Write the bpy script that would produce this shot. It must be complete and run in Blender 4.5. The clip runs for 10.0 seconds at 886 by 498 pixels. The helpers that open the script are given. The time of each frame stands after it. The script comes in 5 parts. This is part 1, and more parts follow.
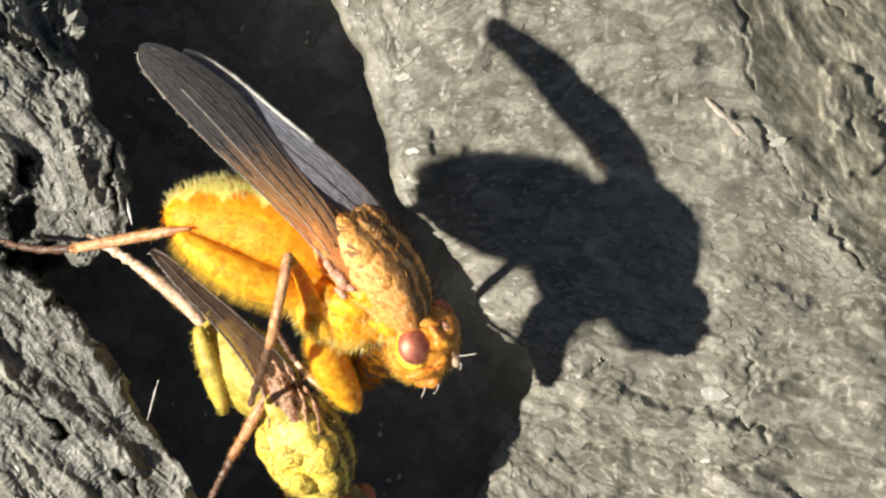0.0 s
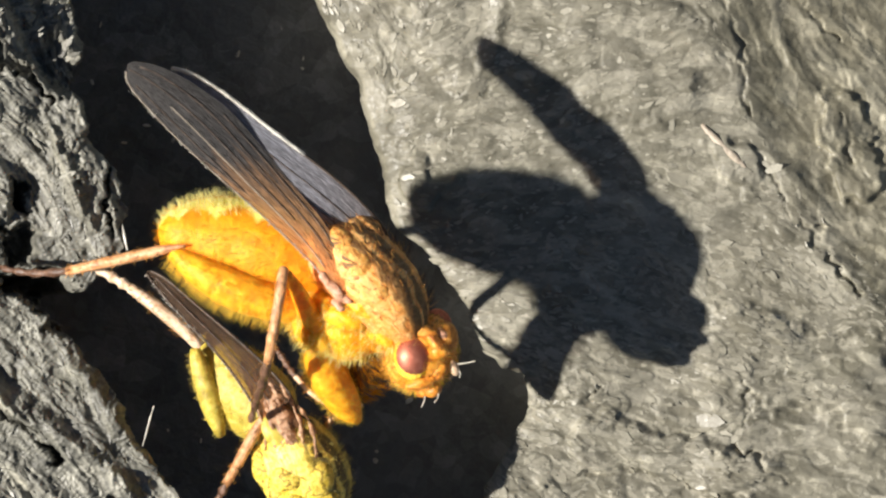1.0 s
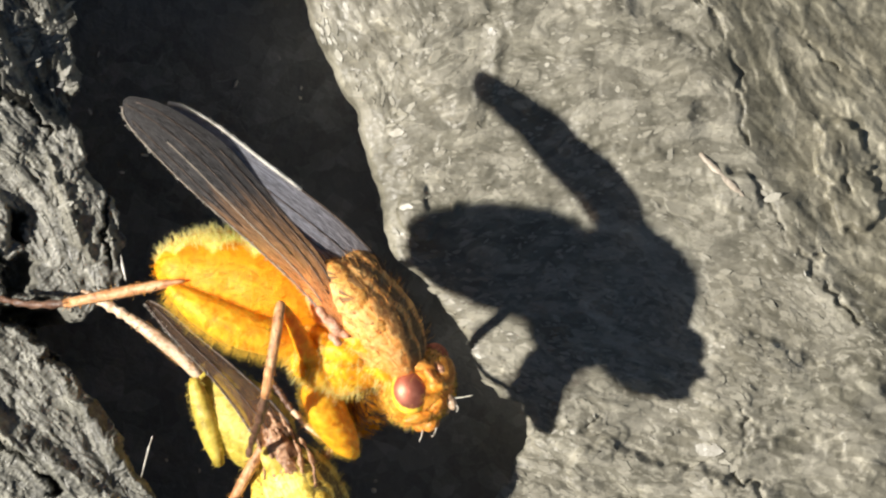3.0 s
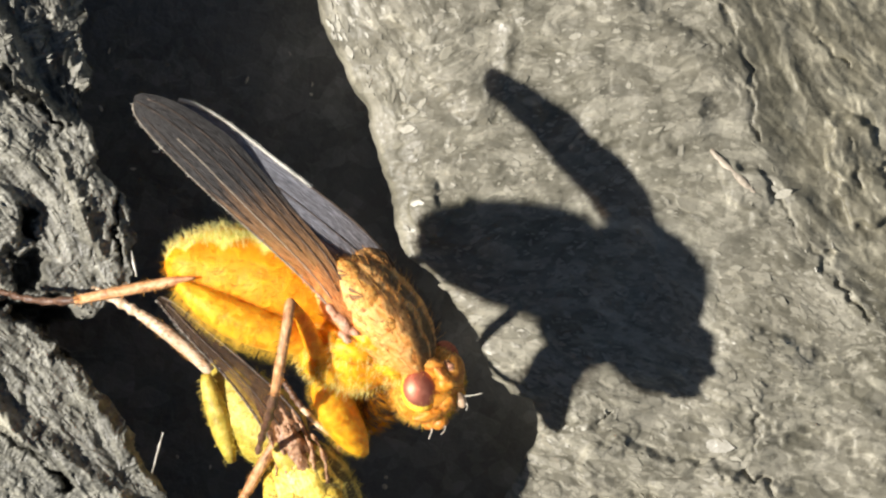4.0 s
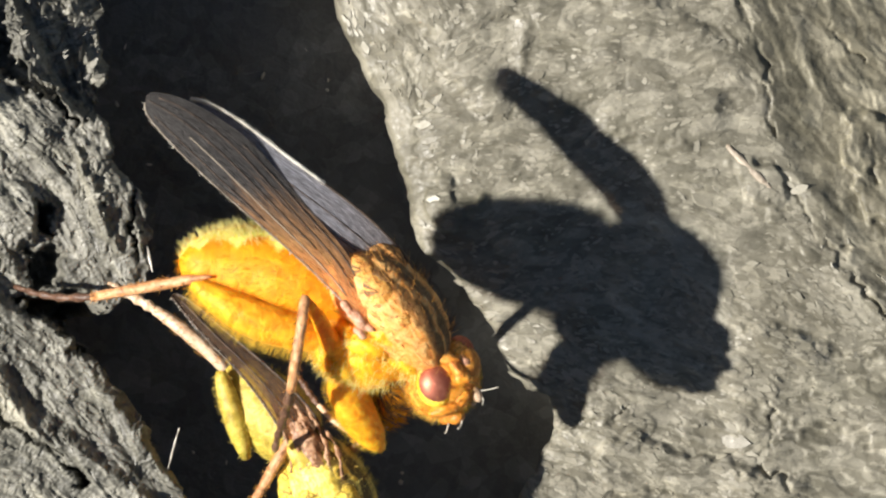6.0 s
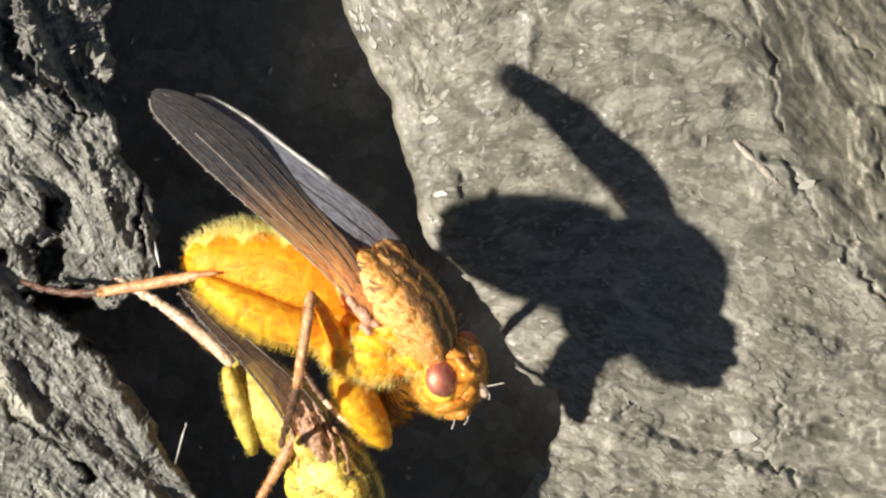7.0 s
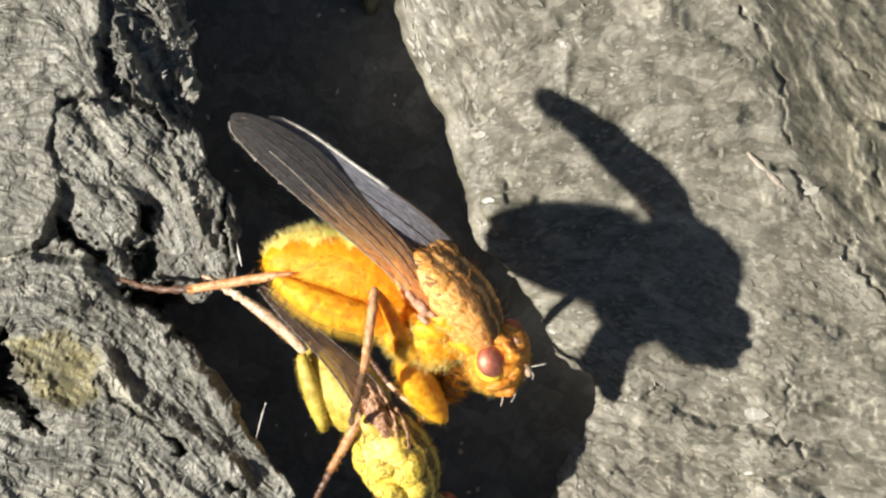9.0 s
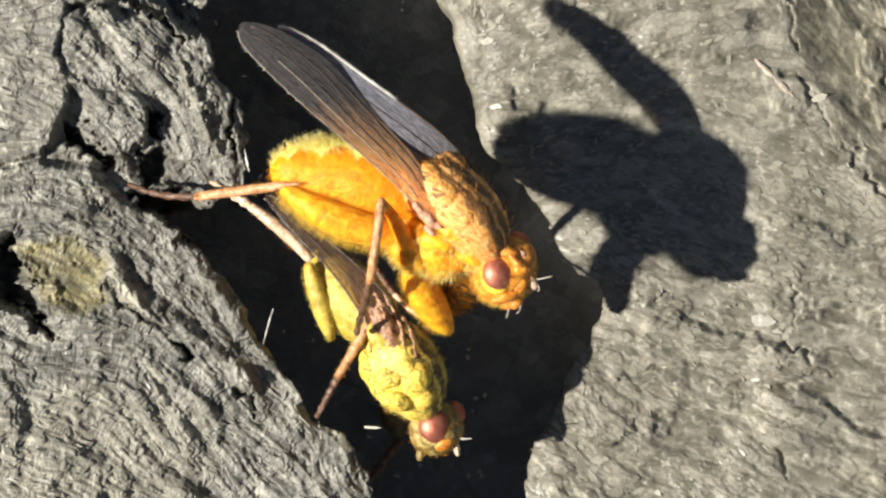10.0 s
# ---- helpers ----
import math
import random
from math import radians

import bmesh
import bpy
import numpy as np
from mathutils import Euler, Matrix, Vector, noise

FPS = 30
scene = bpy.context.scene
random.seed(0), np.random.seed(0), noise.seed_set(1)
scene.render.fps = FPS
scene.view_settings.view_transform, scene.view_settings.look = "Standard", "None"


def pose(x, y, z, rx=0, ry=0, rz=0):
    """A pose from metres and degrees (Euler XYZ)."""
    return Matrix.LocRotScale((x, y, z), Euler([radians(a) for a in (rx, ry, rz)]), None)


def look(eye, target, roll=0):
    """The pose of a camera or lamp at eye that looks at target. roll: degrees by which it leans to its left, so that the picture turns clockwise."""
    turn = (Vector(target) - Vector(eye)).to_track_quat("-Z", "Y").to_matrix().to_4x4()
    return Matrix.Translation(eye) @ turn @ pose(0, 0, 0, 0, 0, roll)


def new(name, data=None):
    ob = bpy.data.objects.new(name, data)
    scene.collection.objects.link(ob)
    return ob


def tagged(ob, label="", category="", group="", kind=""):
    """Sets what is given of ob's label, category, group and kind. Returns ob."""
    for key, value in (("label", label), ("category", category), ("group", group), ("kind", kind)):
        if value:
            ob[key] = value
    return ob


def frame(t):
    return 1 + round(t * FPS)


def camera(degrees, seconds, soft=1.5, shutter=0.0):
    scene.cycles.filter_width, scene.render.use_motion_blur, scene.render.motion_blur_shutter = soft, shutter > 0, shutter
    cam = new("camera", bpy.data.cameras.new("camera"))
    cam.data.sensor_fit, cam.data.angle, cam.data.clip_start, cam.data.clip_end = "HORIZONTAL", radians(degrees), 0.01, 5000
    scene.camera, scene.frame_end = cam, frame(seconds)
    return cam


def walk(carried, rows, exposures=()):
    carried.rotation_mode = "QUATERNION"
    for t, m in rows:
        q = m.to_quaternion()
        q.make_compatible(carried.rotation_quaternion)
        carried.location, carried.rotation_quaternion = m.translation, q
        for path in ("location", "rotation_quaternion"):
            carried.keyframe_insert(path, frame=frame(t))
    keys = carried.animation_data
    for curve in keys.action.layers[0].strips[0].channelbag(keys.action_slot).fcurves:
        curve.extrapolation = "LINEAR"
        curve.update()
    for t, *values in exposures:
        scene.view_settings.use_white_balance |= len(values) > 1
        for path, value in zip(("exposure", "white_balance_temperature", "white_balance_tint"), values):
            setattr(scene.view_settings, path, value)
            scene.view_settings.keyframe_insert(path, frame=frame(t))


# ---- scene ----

# Lengths below are in millimetres unless they are steps of the plan: one step is 0.0165 mm, a counts to
# the right, b downwards from the plan's upper left corner. MM turns millimetres into metres.
MM = 0.001
STEP = 0.0165
EYE = 184.99

cam = camera(8.0, 10.0, soft=2.3)
# seconds, distance in mm, and the small turns of the camera: to the side, up and down, lean
PATH = [
    (0.0, 185.21, -0.0978, -0.4524, -0.007), (0.5, 185.13, -0.1231, -0.3327, 0.065), (1.0, 185.07, -0.1357, -0.2149, 0.068),
    (1.5, 184.92, -0.1404, -0.1164, 0.053), (2.0, 184.91, -0.1450, -0.0160, 0.038), (2.5, 184.97, -0.1623, 0.0572, -0.019),
    (4.0, 184.95, -0.0526, 0.0186, -0.029), (4.5, 185.00, 0.0000, 0.0000, 0.000), (5.0, 184.92, -0.0007, -0.0120, -0.015),
    (5.5, 185.00, 0.0359, -0.0060, -0.044), (7.0, 184.94, 0.1570, -0.0652, -0.029), (7.1, 185.09, 0.1617, -0.0652, -0.050),
    (7.2, 185.16, 0.1929, -0.0652, -0.030), (7.3, 184.83, 0.2089, -0.0625, -0.050), (7.4, 209.92, 0.3533, 0.2096, -0.130),
    (7.5, 209.87, 0.3606, 0.1989, -0.113), (8.0, 210.02, 0.4750, 0.1590, -0.217), (8.5, 209.81, 0.5801, 0.0705, -0.090),
    (9.0, 209.59, 0.5708, -0.0585, -0.239), (9.5, 209.21, 0.5515, -0.2448, -0.289), (9.8, 209.56, 0.6161, -0.5103, -0.217),
    (10.0, 209.68, 0.6387, -0.9062, -0.121),
]
walk(cam, [(t, pose(0, 0, d * MM, up, side, lean)) for t, d, side, up, lean in PATH],
     exposures=[(0.0, 0.85), (10.0, 0.85)])

# ---- light: a clear sky and a sun at mid height ----
SUN_HEIGHT, SUN_SIDE = 42.0, 264.3
world = bpy.data.worlds.new("sky")
scene.world = world
world.use_nodes = True
sky = world.node_tree.nodes.new("ShaderNodeTexSky")
sky.sky_type, sky.sun_disc = "NISHITA", False
sky.sun_elevation, sky.sun_rotation = radians(SUN_HEIGHT), radians(SUN_SIDE)
background = world.node_tree.nodes["Background"]
background.inputs["Strength"].default_value = 0.027
world.node_tree.links.new(sky.outputs["Color"], background.inputs["Color"])
sun = new("sun", bpy.data.lights.new("sun", "SUN"))
sun.data.energy, sun.data.angle, sun.data.color = 5.0, radians(0.9), (1.0, 0.95, 0.875)
away = (math.sin(radians(SUN_SIDE)), math.cos(radians(SUN_SIDE)))
flat = math.cos(radians(SUN_HEIGHT))
sun.matrix_world = look((away[0] * flat, away[1] * flat, math.sin(radians(SUN_HEIGHT))), (0, 0, 0))


# ---- noise on arrays ----
def lattice(i, j, seed):
    n = (i * 374761393 + j * 668265263 + seed * 974634541) & 0xFFFFFFFF
    n = ((n ^ (n >> 13)) * 1274126177) & 0xFFFFFFFF
    return ((n ^ (n >> 16)) & 0xFFFF) / 65535.0


def soft_noise(x, y, seed=0):
    """Smooth noise from -1 to 1 with cells of size one."""
    i, j = np.floor(x).astype(np.int64), np.floor(y).astype(np.int64)
    u, v = x - i, y - j
    u, v = u * u * u * (u * (u * 6 - 15) + 10), v * v * v * (v * (v * 6 - 15) + 10)
    low = lattice(i, j, seed) * (1 - u) + lattice(i + 1, j, seed) * u
    high = lattice(i, j + 1, seed) * (1 - u) + lattice(i + 1, j + 1, seed) * u
    return (low * (1 - v) + high * v) * 2 - 1


def layered(x, y, seed=0, layers=4, gain=0.5):
    total, size, weight = 0, 1.0, 1.0
    for k in range(layers):
        total = total + weight * soft_noise(x * size + 17.3 * k, y * size - 9.1 * k, seed + k)
        size, weight = size * 2.03, weight * gain
    return total


def smooth(a, b, x):
    """From 0 at a to 1 at b."""
    t = np.clip((x - a) / (b - a), 0, 1)
    return t * t * (3 - 2 * t)


# ---- materials ----
def material(name):
    m = bpy.data.materials.new(name)
    m.use_nodes = True
    nodes, links = m.node_tree.nodes, m.node_tree.links
    return m, nodes, links, nodes["Principled BSDF"]


def noise_node(nodes, links, scale, detail=4.0, rough=0.55, source=None, warp=0.0):
    n = nodes.new("ShaderNodeTexNoise")
    n.inputs["Scale"].default_value, n.inputs["Detail"].default_value = scale, detail
    n.inputs["Roughness"].default_value, n.inputs["Distortion"].default_value = rough, warp
    if source:
        links.new(source, n.inputs["Vector"])
    return n


def ramp(nodes, links, source, stops):
    r = nodes.new("ShaderNodeValToRGB")
    while len(r.color_ramp.elements) < len(stops):
        r.color_ramp.elements.new(0.5)
    for e, (at_, colour) in zip(r.color_ramp.elements, stops):
        e.position, e.color = at_, (*colour, 1)
    links.new(source, r.inputs["Fac"])
    return r.outputs["Color"]


def mixed(nodes, links, fac, a, b, how="MIX"):
    n = nodes.new("ShaderNodeMix")
    n.data_type, n.blend_type = "RGBA", how
    for socket, value in ((n.inputs[0], fac), (n.inputs[6], a), (n.inputs[7], b)):
        if isinstance(value, bpy.types.NodeSocket):
            links.new(value, socket)
        elif isinstance(value, (int, float)):
            socket.default_value = value
        else:
            socket.default_value = (*value, 1)
    return n.outputs[2]


def math_node(nodes, links, how, a, b):
    n = nodes.new("ShaderNodeMath")
    n.operation = how
    for socket, value in zip(n.inputs, (a, b)):
        if isinstance(value, bpy.types.NodeSocket):
            links.new(value, socket)
        else:
            socket.default_value = value
    return n.outputs[0]


BLACK, WHITE = (0, 0, 0), (1, 1, 1)


def crust_material(name, dark, mid, pale, turn, stretch, cells=1200, relief=1.0, plates=0.15, shine=0.45, strand_share=0.6):
    """Dried fibrous crust: strands that follow the flow of the clod, broken plates with a tone of their own, blotches, grain."""
    m, nodes, links, skin = material(name)
    place = nodes.new("ShaderNodeTexCoord").outputs["Object"]
    bend = noise_node(nodes, links, 700, 3, 0.55, place)
    shift = nodes.new("ShaderNodeVectorMath")
    shift.operation = "MULTIPLY_ADD"
    links.new(bend.outputs["Color"], shift.inputs[0])
    shift.inputs[1].default_value = (0.0006, 0.0006, 0.0)
    links.new(place, shift.inputs[2])
    drawn = nodes.new("ShaderNodeMapping")
    drawn.vector_type = "TEXTURE"
    drawn.inputs["Rotation"].default_value = (0, 0, radians(turn))
    drawn.inputs["Scale"].default_value = (stretch, 1, 1)
    links.new(shift.outputs[0], drawn.inputs["Vector"])
    blotch = noise_node(nodes, links, 300, 5, 0.6, place, 0.8)
    patch = noise_node(nodes, links, 1700, 5, 0.6, drawn.outputs["Vector"], 0.4)
    grain = noise_node(nodes, links, 7000, 3, 0.65, place)
    streak = nodes.new("ShaderNodeAttribute")
    streak.attribute_name = "streak"
    tone = math_node(nodes, links, "ADD", math_node(nodes, links, "MULTIPLY", streak.outputs["Fac"], strand_share),
                     math_node(nodes, links, "MULTIPLY", patch.outputs["Fac"], 1 - strand_share))
    colour = ramp(nodes, links, tone, [(0.34, dark), (0.48, mid), (0.68, pale)])
    broad = ramp(nodes, links, blotch.outputs["Fac"], [(0.32, (0.78, 0.78, 0.74)), (0.52, (1, 1, 1)), (0.72, (1.14, 1.12, 1.08))])
    colour = mixed(nodes, links, 0.9, colour, broad, "MULTIPLY")
    height = math_node(nodes, links, "ADD", math_node(nodes, links, "MULTIPLY", patch.outputs["Fac"], 0.9), math_node(nodes, links, "MULTIPLY", streak.outputs["Fac"], 0.5))
    for size, share in ((cells, plates), (cells * 2.6, plates * 0.8)):
        flake = nodes.new("ShaderNodeTexVoronoi")
        flake.inputs["Scale"].default_value = size
        links.new(drawn.outputs["Vector"], flake.inputs["Vector"])
        parts = nodes.new("ShaderNodeSeparateColor")
        links.new(flake.outputs["Color"], parts.inputs["Color"])
        level = ramp(nodes, links, parts.outputs["Red"], [(0.0, [1 - share] * 3), (0.3, [1 - 0.3 * share] * 3), (0.66, (1, 1, 1)), (0.74, [1 + share] * 3), (1.0, [1 + 1.7 * share] * 3)])
        colour = mixed(nodes, links, 1.0, colour, level, "MULTIPLY")
        height = math_node(nodes, links, "ADD", height, math_node(nodes, links, "MULTIPLY", parts.outputs["Red"], 0.16))
    stain = nodes.new("ShaderNodeAttribute")
    stain.attribute_name = "stain"
    colour = mixed(nodes, links, stain.outputs["Fac"], colour, mixed(nodes, links, 1.0, colour, (1.12, 1.02, 0.56), "MULTIPLY"))
    bleach = nodes.new("ShaderNodeAttribute")
    bleach.attribute_name = "bleach"
    colour = mixed(nodes, links, bleach.outputs["Fac"], colour, mixed(nodes, links, 0.5, mixed(nodes, links, 1.0, colour, (1.45, 1.4, 1.28), "MULTIPLY"), (0.24, 0.225, 0.175)))
    links.new(colour, skin.inputs["Base Color"])
    links.new(ramp(nodes, links, grain.outputs["Fac"], [(0.35, [shine - 0.08] * 3), (0.65, [shine + 0.25] * 3)]), skin.inputs["Roughness"])
    skin.inputs["Specular IOR Level"].default_value = 0.5
    first, second = nodes.new("ShaderNodeBump"), nodes.new("ShaderNodeBump")
    first.inputs["Strength"].default_value, first.inputs["Distance"].default_value = 1.0, 0.0001 * relief
    second.inputs["Strength"].default_value, second.inputs["Distance"].default_value = 1.0, 0.000025 * relief
    links.new(height, first.inputs["Height"])
    links.new(grain.outputs["Fac"], second.inputs["Height"])
    links.new(first.outputs["Normal"], second.inputs["Normal"])
    links.new(second.outputs["Normal"], skin.inputs["Normal"])
    return m


def flake_material(name, dark, pale):
    m, nodes, links, skin = material(name)
    coords = nodes.new("ShaderNodeTexCoord").outputs["Object"]
    n = noise_node(nodes, links, 3000, 4, 0.6, coords)
    own = math_node(nodes, links, "FRACT", math_node(nodes, links, "ADD", nodes.new("ShaderNodeObjectInfo").outputs["Random"],
                                                   nodes.new("ShaderNodeNewGeometry").outputs["Random Per Island"]), 0.0)
    tone = math_node(nodes, links, "ADD", math_node(nodes, links, "MULTIPLY", own, 0.7), math_node(nodes, links, "MULTIPLY", n.outputs["Fac"], 0.3))
    links.new(ramp(nodes, links, tone, [(0.15, dark), (0.85, pale)]), skin.inputs["Base Color"])
    skin.inputs["Roughness"].default_value = 0.45
    bump = nodes.new("ShaderNodeBump")
    bump.inputs["Strength"].default_value, bump.inputs["Distance"].default_value = 0.8, 0.00004
    links.new(n.outputs["Fac"], bump.inputs["Height"])
    links.new(bump.outputs["Normal"], skin.inputs["Normal"])
    return m


def body_material(name, dark, mid, pale, scale=3000, rough=0.5, glow=0.0):
    m, nodes, links, skin = material(name)
    place = nodes.new("ShaderNodeTexCoord").outputs["Object"]
    n = noise_node(nodes, links, scale, 5, 0.6, place, 0.6)
    big = noise_node(nodes, links, scale * 0.25, 3, 0.5, place)
    colour = ramp(nodes, links, n.outputs["Fac"], [(0.3, dark), (0.5, mid), (0.72, pale)])
    tone = ramp(nodes, links, big.outputs["Fac"], [(0.35, (0.78, 0.74, 0.7)), (0.65, (1.1, 1.1, 1.1))])
    links.new(mixed(nodes, links, 0.7, colour, tone, "MULTIPLY"), skin.inputs["Base Color"])
    skin.inputs["Roughness"].default_value = rough
    if glow:
        skin.inputs["Subsurface Weight"].default_value = glow
        skin.inputs["Subsurface Radius"].default_value = (1.0, 0.5, 0.1)
        skin.inputs["Subsurface Scale"].default_value = 0.0007
    bump = nodes.new("ShaderNodeBump")
    bump.inputs["Strength"].default_value, bump.inputs["Distance"].default_value = 0.9, 0.00007
    links.new(n.outputs["Fac"], bump.inputs["Height"])
    links.new(bump.outputs["Normal"], skin.inputs["Normal"])
    return m


def hair_material(name, colour, through_=0.5, clear=0.0):
    """Hair that lets light through, so that it shines against the sun."""
    m, nodes, links, skin = material(name)
    skin.inputs["Base Color"].default_value, skin.inputs["Roughness"].default_value = (*colour, 1), 0.4
    lit = nodes.new("ShaderNodeBsdfTranslucent")
    lit.inputs["Color"].default_value = (*colour, 1)
    mix = nodes.new("ShaderNodeMixShader")
    mix.inputs[0].default_value = through_
    links.new(skin.outputs["BSDF"], mix.inputs[1])
    links.new(lit.outputs["BSDF"], mix.inputs[2])
    see = nodes.new("ShaderNodeBsdfTransparent")
    see.inputs["Color"].default_value = (*[0.5 + 0.5 * c for c in colour], 1)
    last = nodes.new("ShaderNodeMixShader")
    last.inputs[0].default_value = clear
    links.new(mix.outputs["Shader"], last.inputs[1])
    links.new(see.outputs["BSDF"], last.inputs[2])
    links.new(last.outputs["Shader"], nodes["Material Output"].inputs["Surface"])
    return m


def wing_material(name, tip, root, clear, seen=(0.5, 0.42, 0.36), slope=0.3, reach=0.56, bare=0.5):
    """A tinted membrane: partly clear, with a sheen, pleated lengthwise, warm at the root."""
    m, nodes, links, skin = material(name)
    uv = nodes.new("ShaderNodeTexCoord").outputs["UV"]
    part_ = nodes.new("ShaderNodeSeparateXYZ")
    links.new(uv, part_.inputs["Vector"])
    drawn = nodes.new("ShaderNodeMapping")
    drawn.inputs["Scale"].default_value = (2.2, 15, 1)
    links.new(uv, drawn.inputs["Vector"])
    pleats = noise_node(nodes, links, 1.6, 5, 0.65, drawn.outputs["Vector"], 0.5)
    cells = noise_node(nodes, links, 34, 4, 0.65, uv, 0.5)
    along = math_node(nodes, links, "ADD", part_.outputs["X"], math_node(nodes, links, "MULTIPLY", part_.outputs["Y"], slope))
    along = math_node(nodes, links, "ADD", along, math_node(nodes, links, "MULTIPLY", math_node(nodes, links, "SUBTRACT", pleats.outputs["Fac"], 0.5), 0.5))
    tint = ramp(nodes, links, along, [(0.0, root), (reach * 0.55, [0.7 * a + 0.3 * b for a, b in zip(root, tip)]), (reach, tip)])
    spots = ramp(nodes, links, cells.outputs["Fac"], [(0.36, (0.5, 0.5, 0.5)), (0.66, (1.7, 1.7, 1.7))])
    folds = ramp(nodes, links, pleats.outputs["Fac"], [(0.35, (0.3, 0.29, 0.29)), (0.5, (0.9, 0.9, 0.9)), (0.66, (2.1, 2.1, 2.1))])
    colour = mixed(nodes, links, 0.8, tint, spots, "MULTIPLY")
    links.new(mixed(nodes, links, 0.28, colour, folds, "MULTIPLY"), skin.inputs["Base Color"])
    skin.inputs["Roughness"].default_value = 0.42
    skin.inputs["Specular IOR Level"].default_value = 0.18
    bump = nodes.new("ShaderNodeBump")
    bump.inputs["Strength"].default_value, bump.inputs["Distance"].default_value = 0.8, 0.00006
    links.new(math_node(nodes, links, "ADD", cells.outputs["Fac"], pleats.outputs["Fac"]), bump.inputs["Height"])
    links.new(bump.outputs["Normal"], skin.inputs["Normal"])
    see = nodes.new("ShaderNodeBsdfTransparent")
    links.new(ramp(nodes, links, along, [(0.1, (1.0, 0.86, 0.66)), (reach * 0.8, seen)]), see.inputs["Color"])
    mix = nodes.new("ShaderNodeMixShader")
    gaps = ramp(nodes, links, pleats.outputs["Fac"], [(0.35, [clear * 0.4] * 3), (0.65, [min(1, clear * 1.6)] * 3)])
    gaps = mixed(nodes, links, ramp(nodes, links, along, [(0.2, WHITE), (reach * 0.85, BLACK)]), gaps, (bare, bare, bare))
    links.new(gaps, mix.inputs[0])
    links.new(skin.outputs["BSDF"], mix.inputs[1])
    links.new(see.outputs["BSDF"], mix.inputs[2])
    links.new(mix.outputs["Shader"], nodes["Material Output"].inputs["Surface"])
    return m


def abdomen_material(name, amber, gold, lemon):
    """Amber flank; a lemon dusted back that ends in scallops, one for each ring."""
    m, nodes, links, skin = material(name)
    coords = nodes.new("ShaderNodeTexCoord")
    parts = nodes.new("ShaderNodeSeparateXYZ")
    links.new(coords.outputs["UV"], parts.inputs["Vector"])
    n = noise_node(nodes, links, 2600, 5, 0.6, coords.outputs["Object"], 0.6)
    waves = math_node(nodes, links, "ABSOLUTE", math_node(nodes, links, "SINE", math_node(nodes, links, "MULTIPLY", parts.outputs["X"], 17.3), 0.0), 0.0)
    edge = math_node(nodes, links, "ADD", parts.outputs["Y"], math_node(nodes, links, "MULTIPLY", waves, -0.055))
    edge = math_node(nodes, links, "ADD", edge, math_node(nodes, links, "MULTIPLY", n.outputs["Fac"], 0.04))
    flank = ramp(nodes, links, n.outputs["Fac"], [(0.3, amber), (0.7, gold)])
    share = ramp(nodes, links, edge, [(0.0, WHITE), (0.06, BLACK), (0.52, BLACK), (0.845, BLACK), (0.875, WHITE)])
    links.new(mixed(nodes, links, share, flank, lemon), skin.inputs["Base Color"])
    skin.inputs["Roughness"].default_value = 0.6
    skin.inputs["Subsurface Weight"].default_value = 0.45
    skin.inputs["Subsurface Radius"].default_value = (1.0, 0.5, 0.1)
    skin.inputs["Subsurface Scale"].default_value = 0.0006
    bump = nodes.new("ShaderNodeBump")
    bump.inputs["Strength"].default_value, bump.inputs["Distance"].default_value = 0.7, 0.00006
    links.new(n.outputs["Fac"], bump.inputs["Height"])
    links.new(bump.outputs["Normal"], skin.inputs["Normal"])
    return m



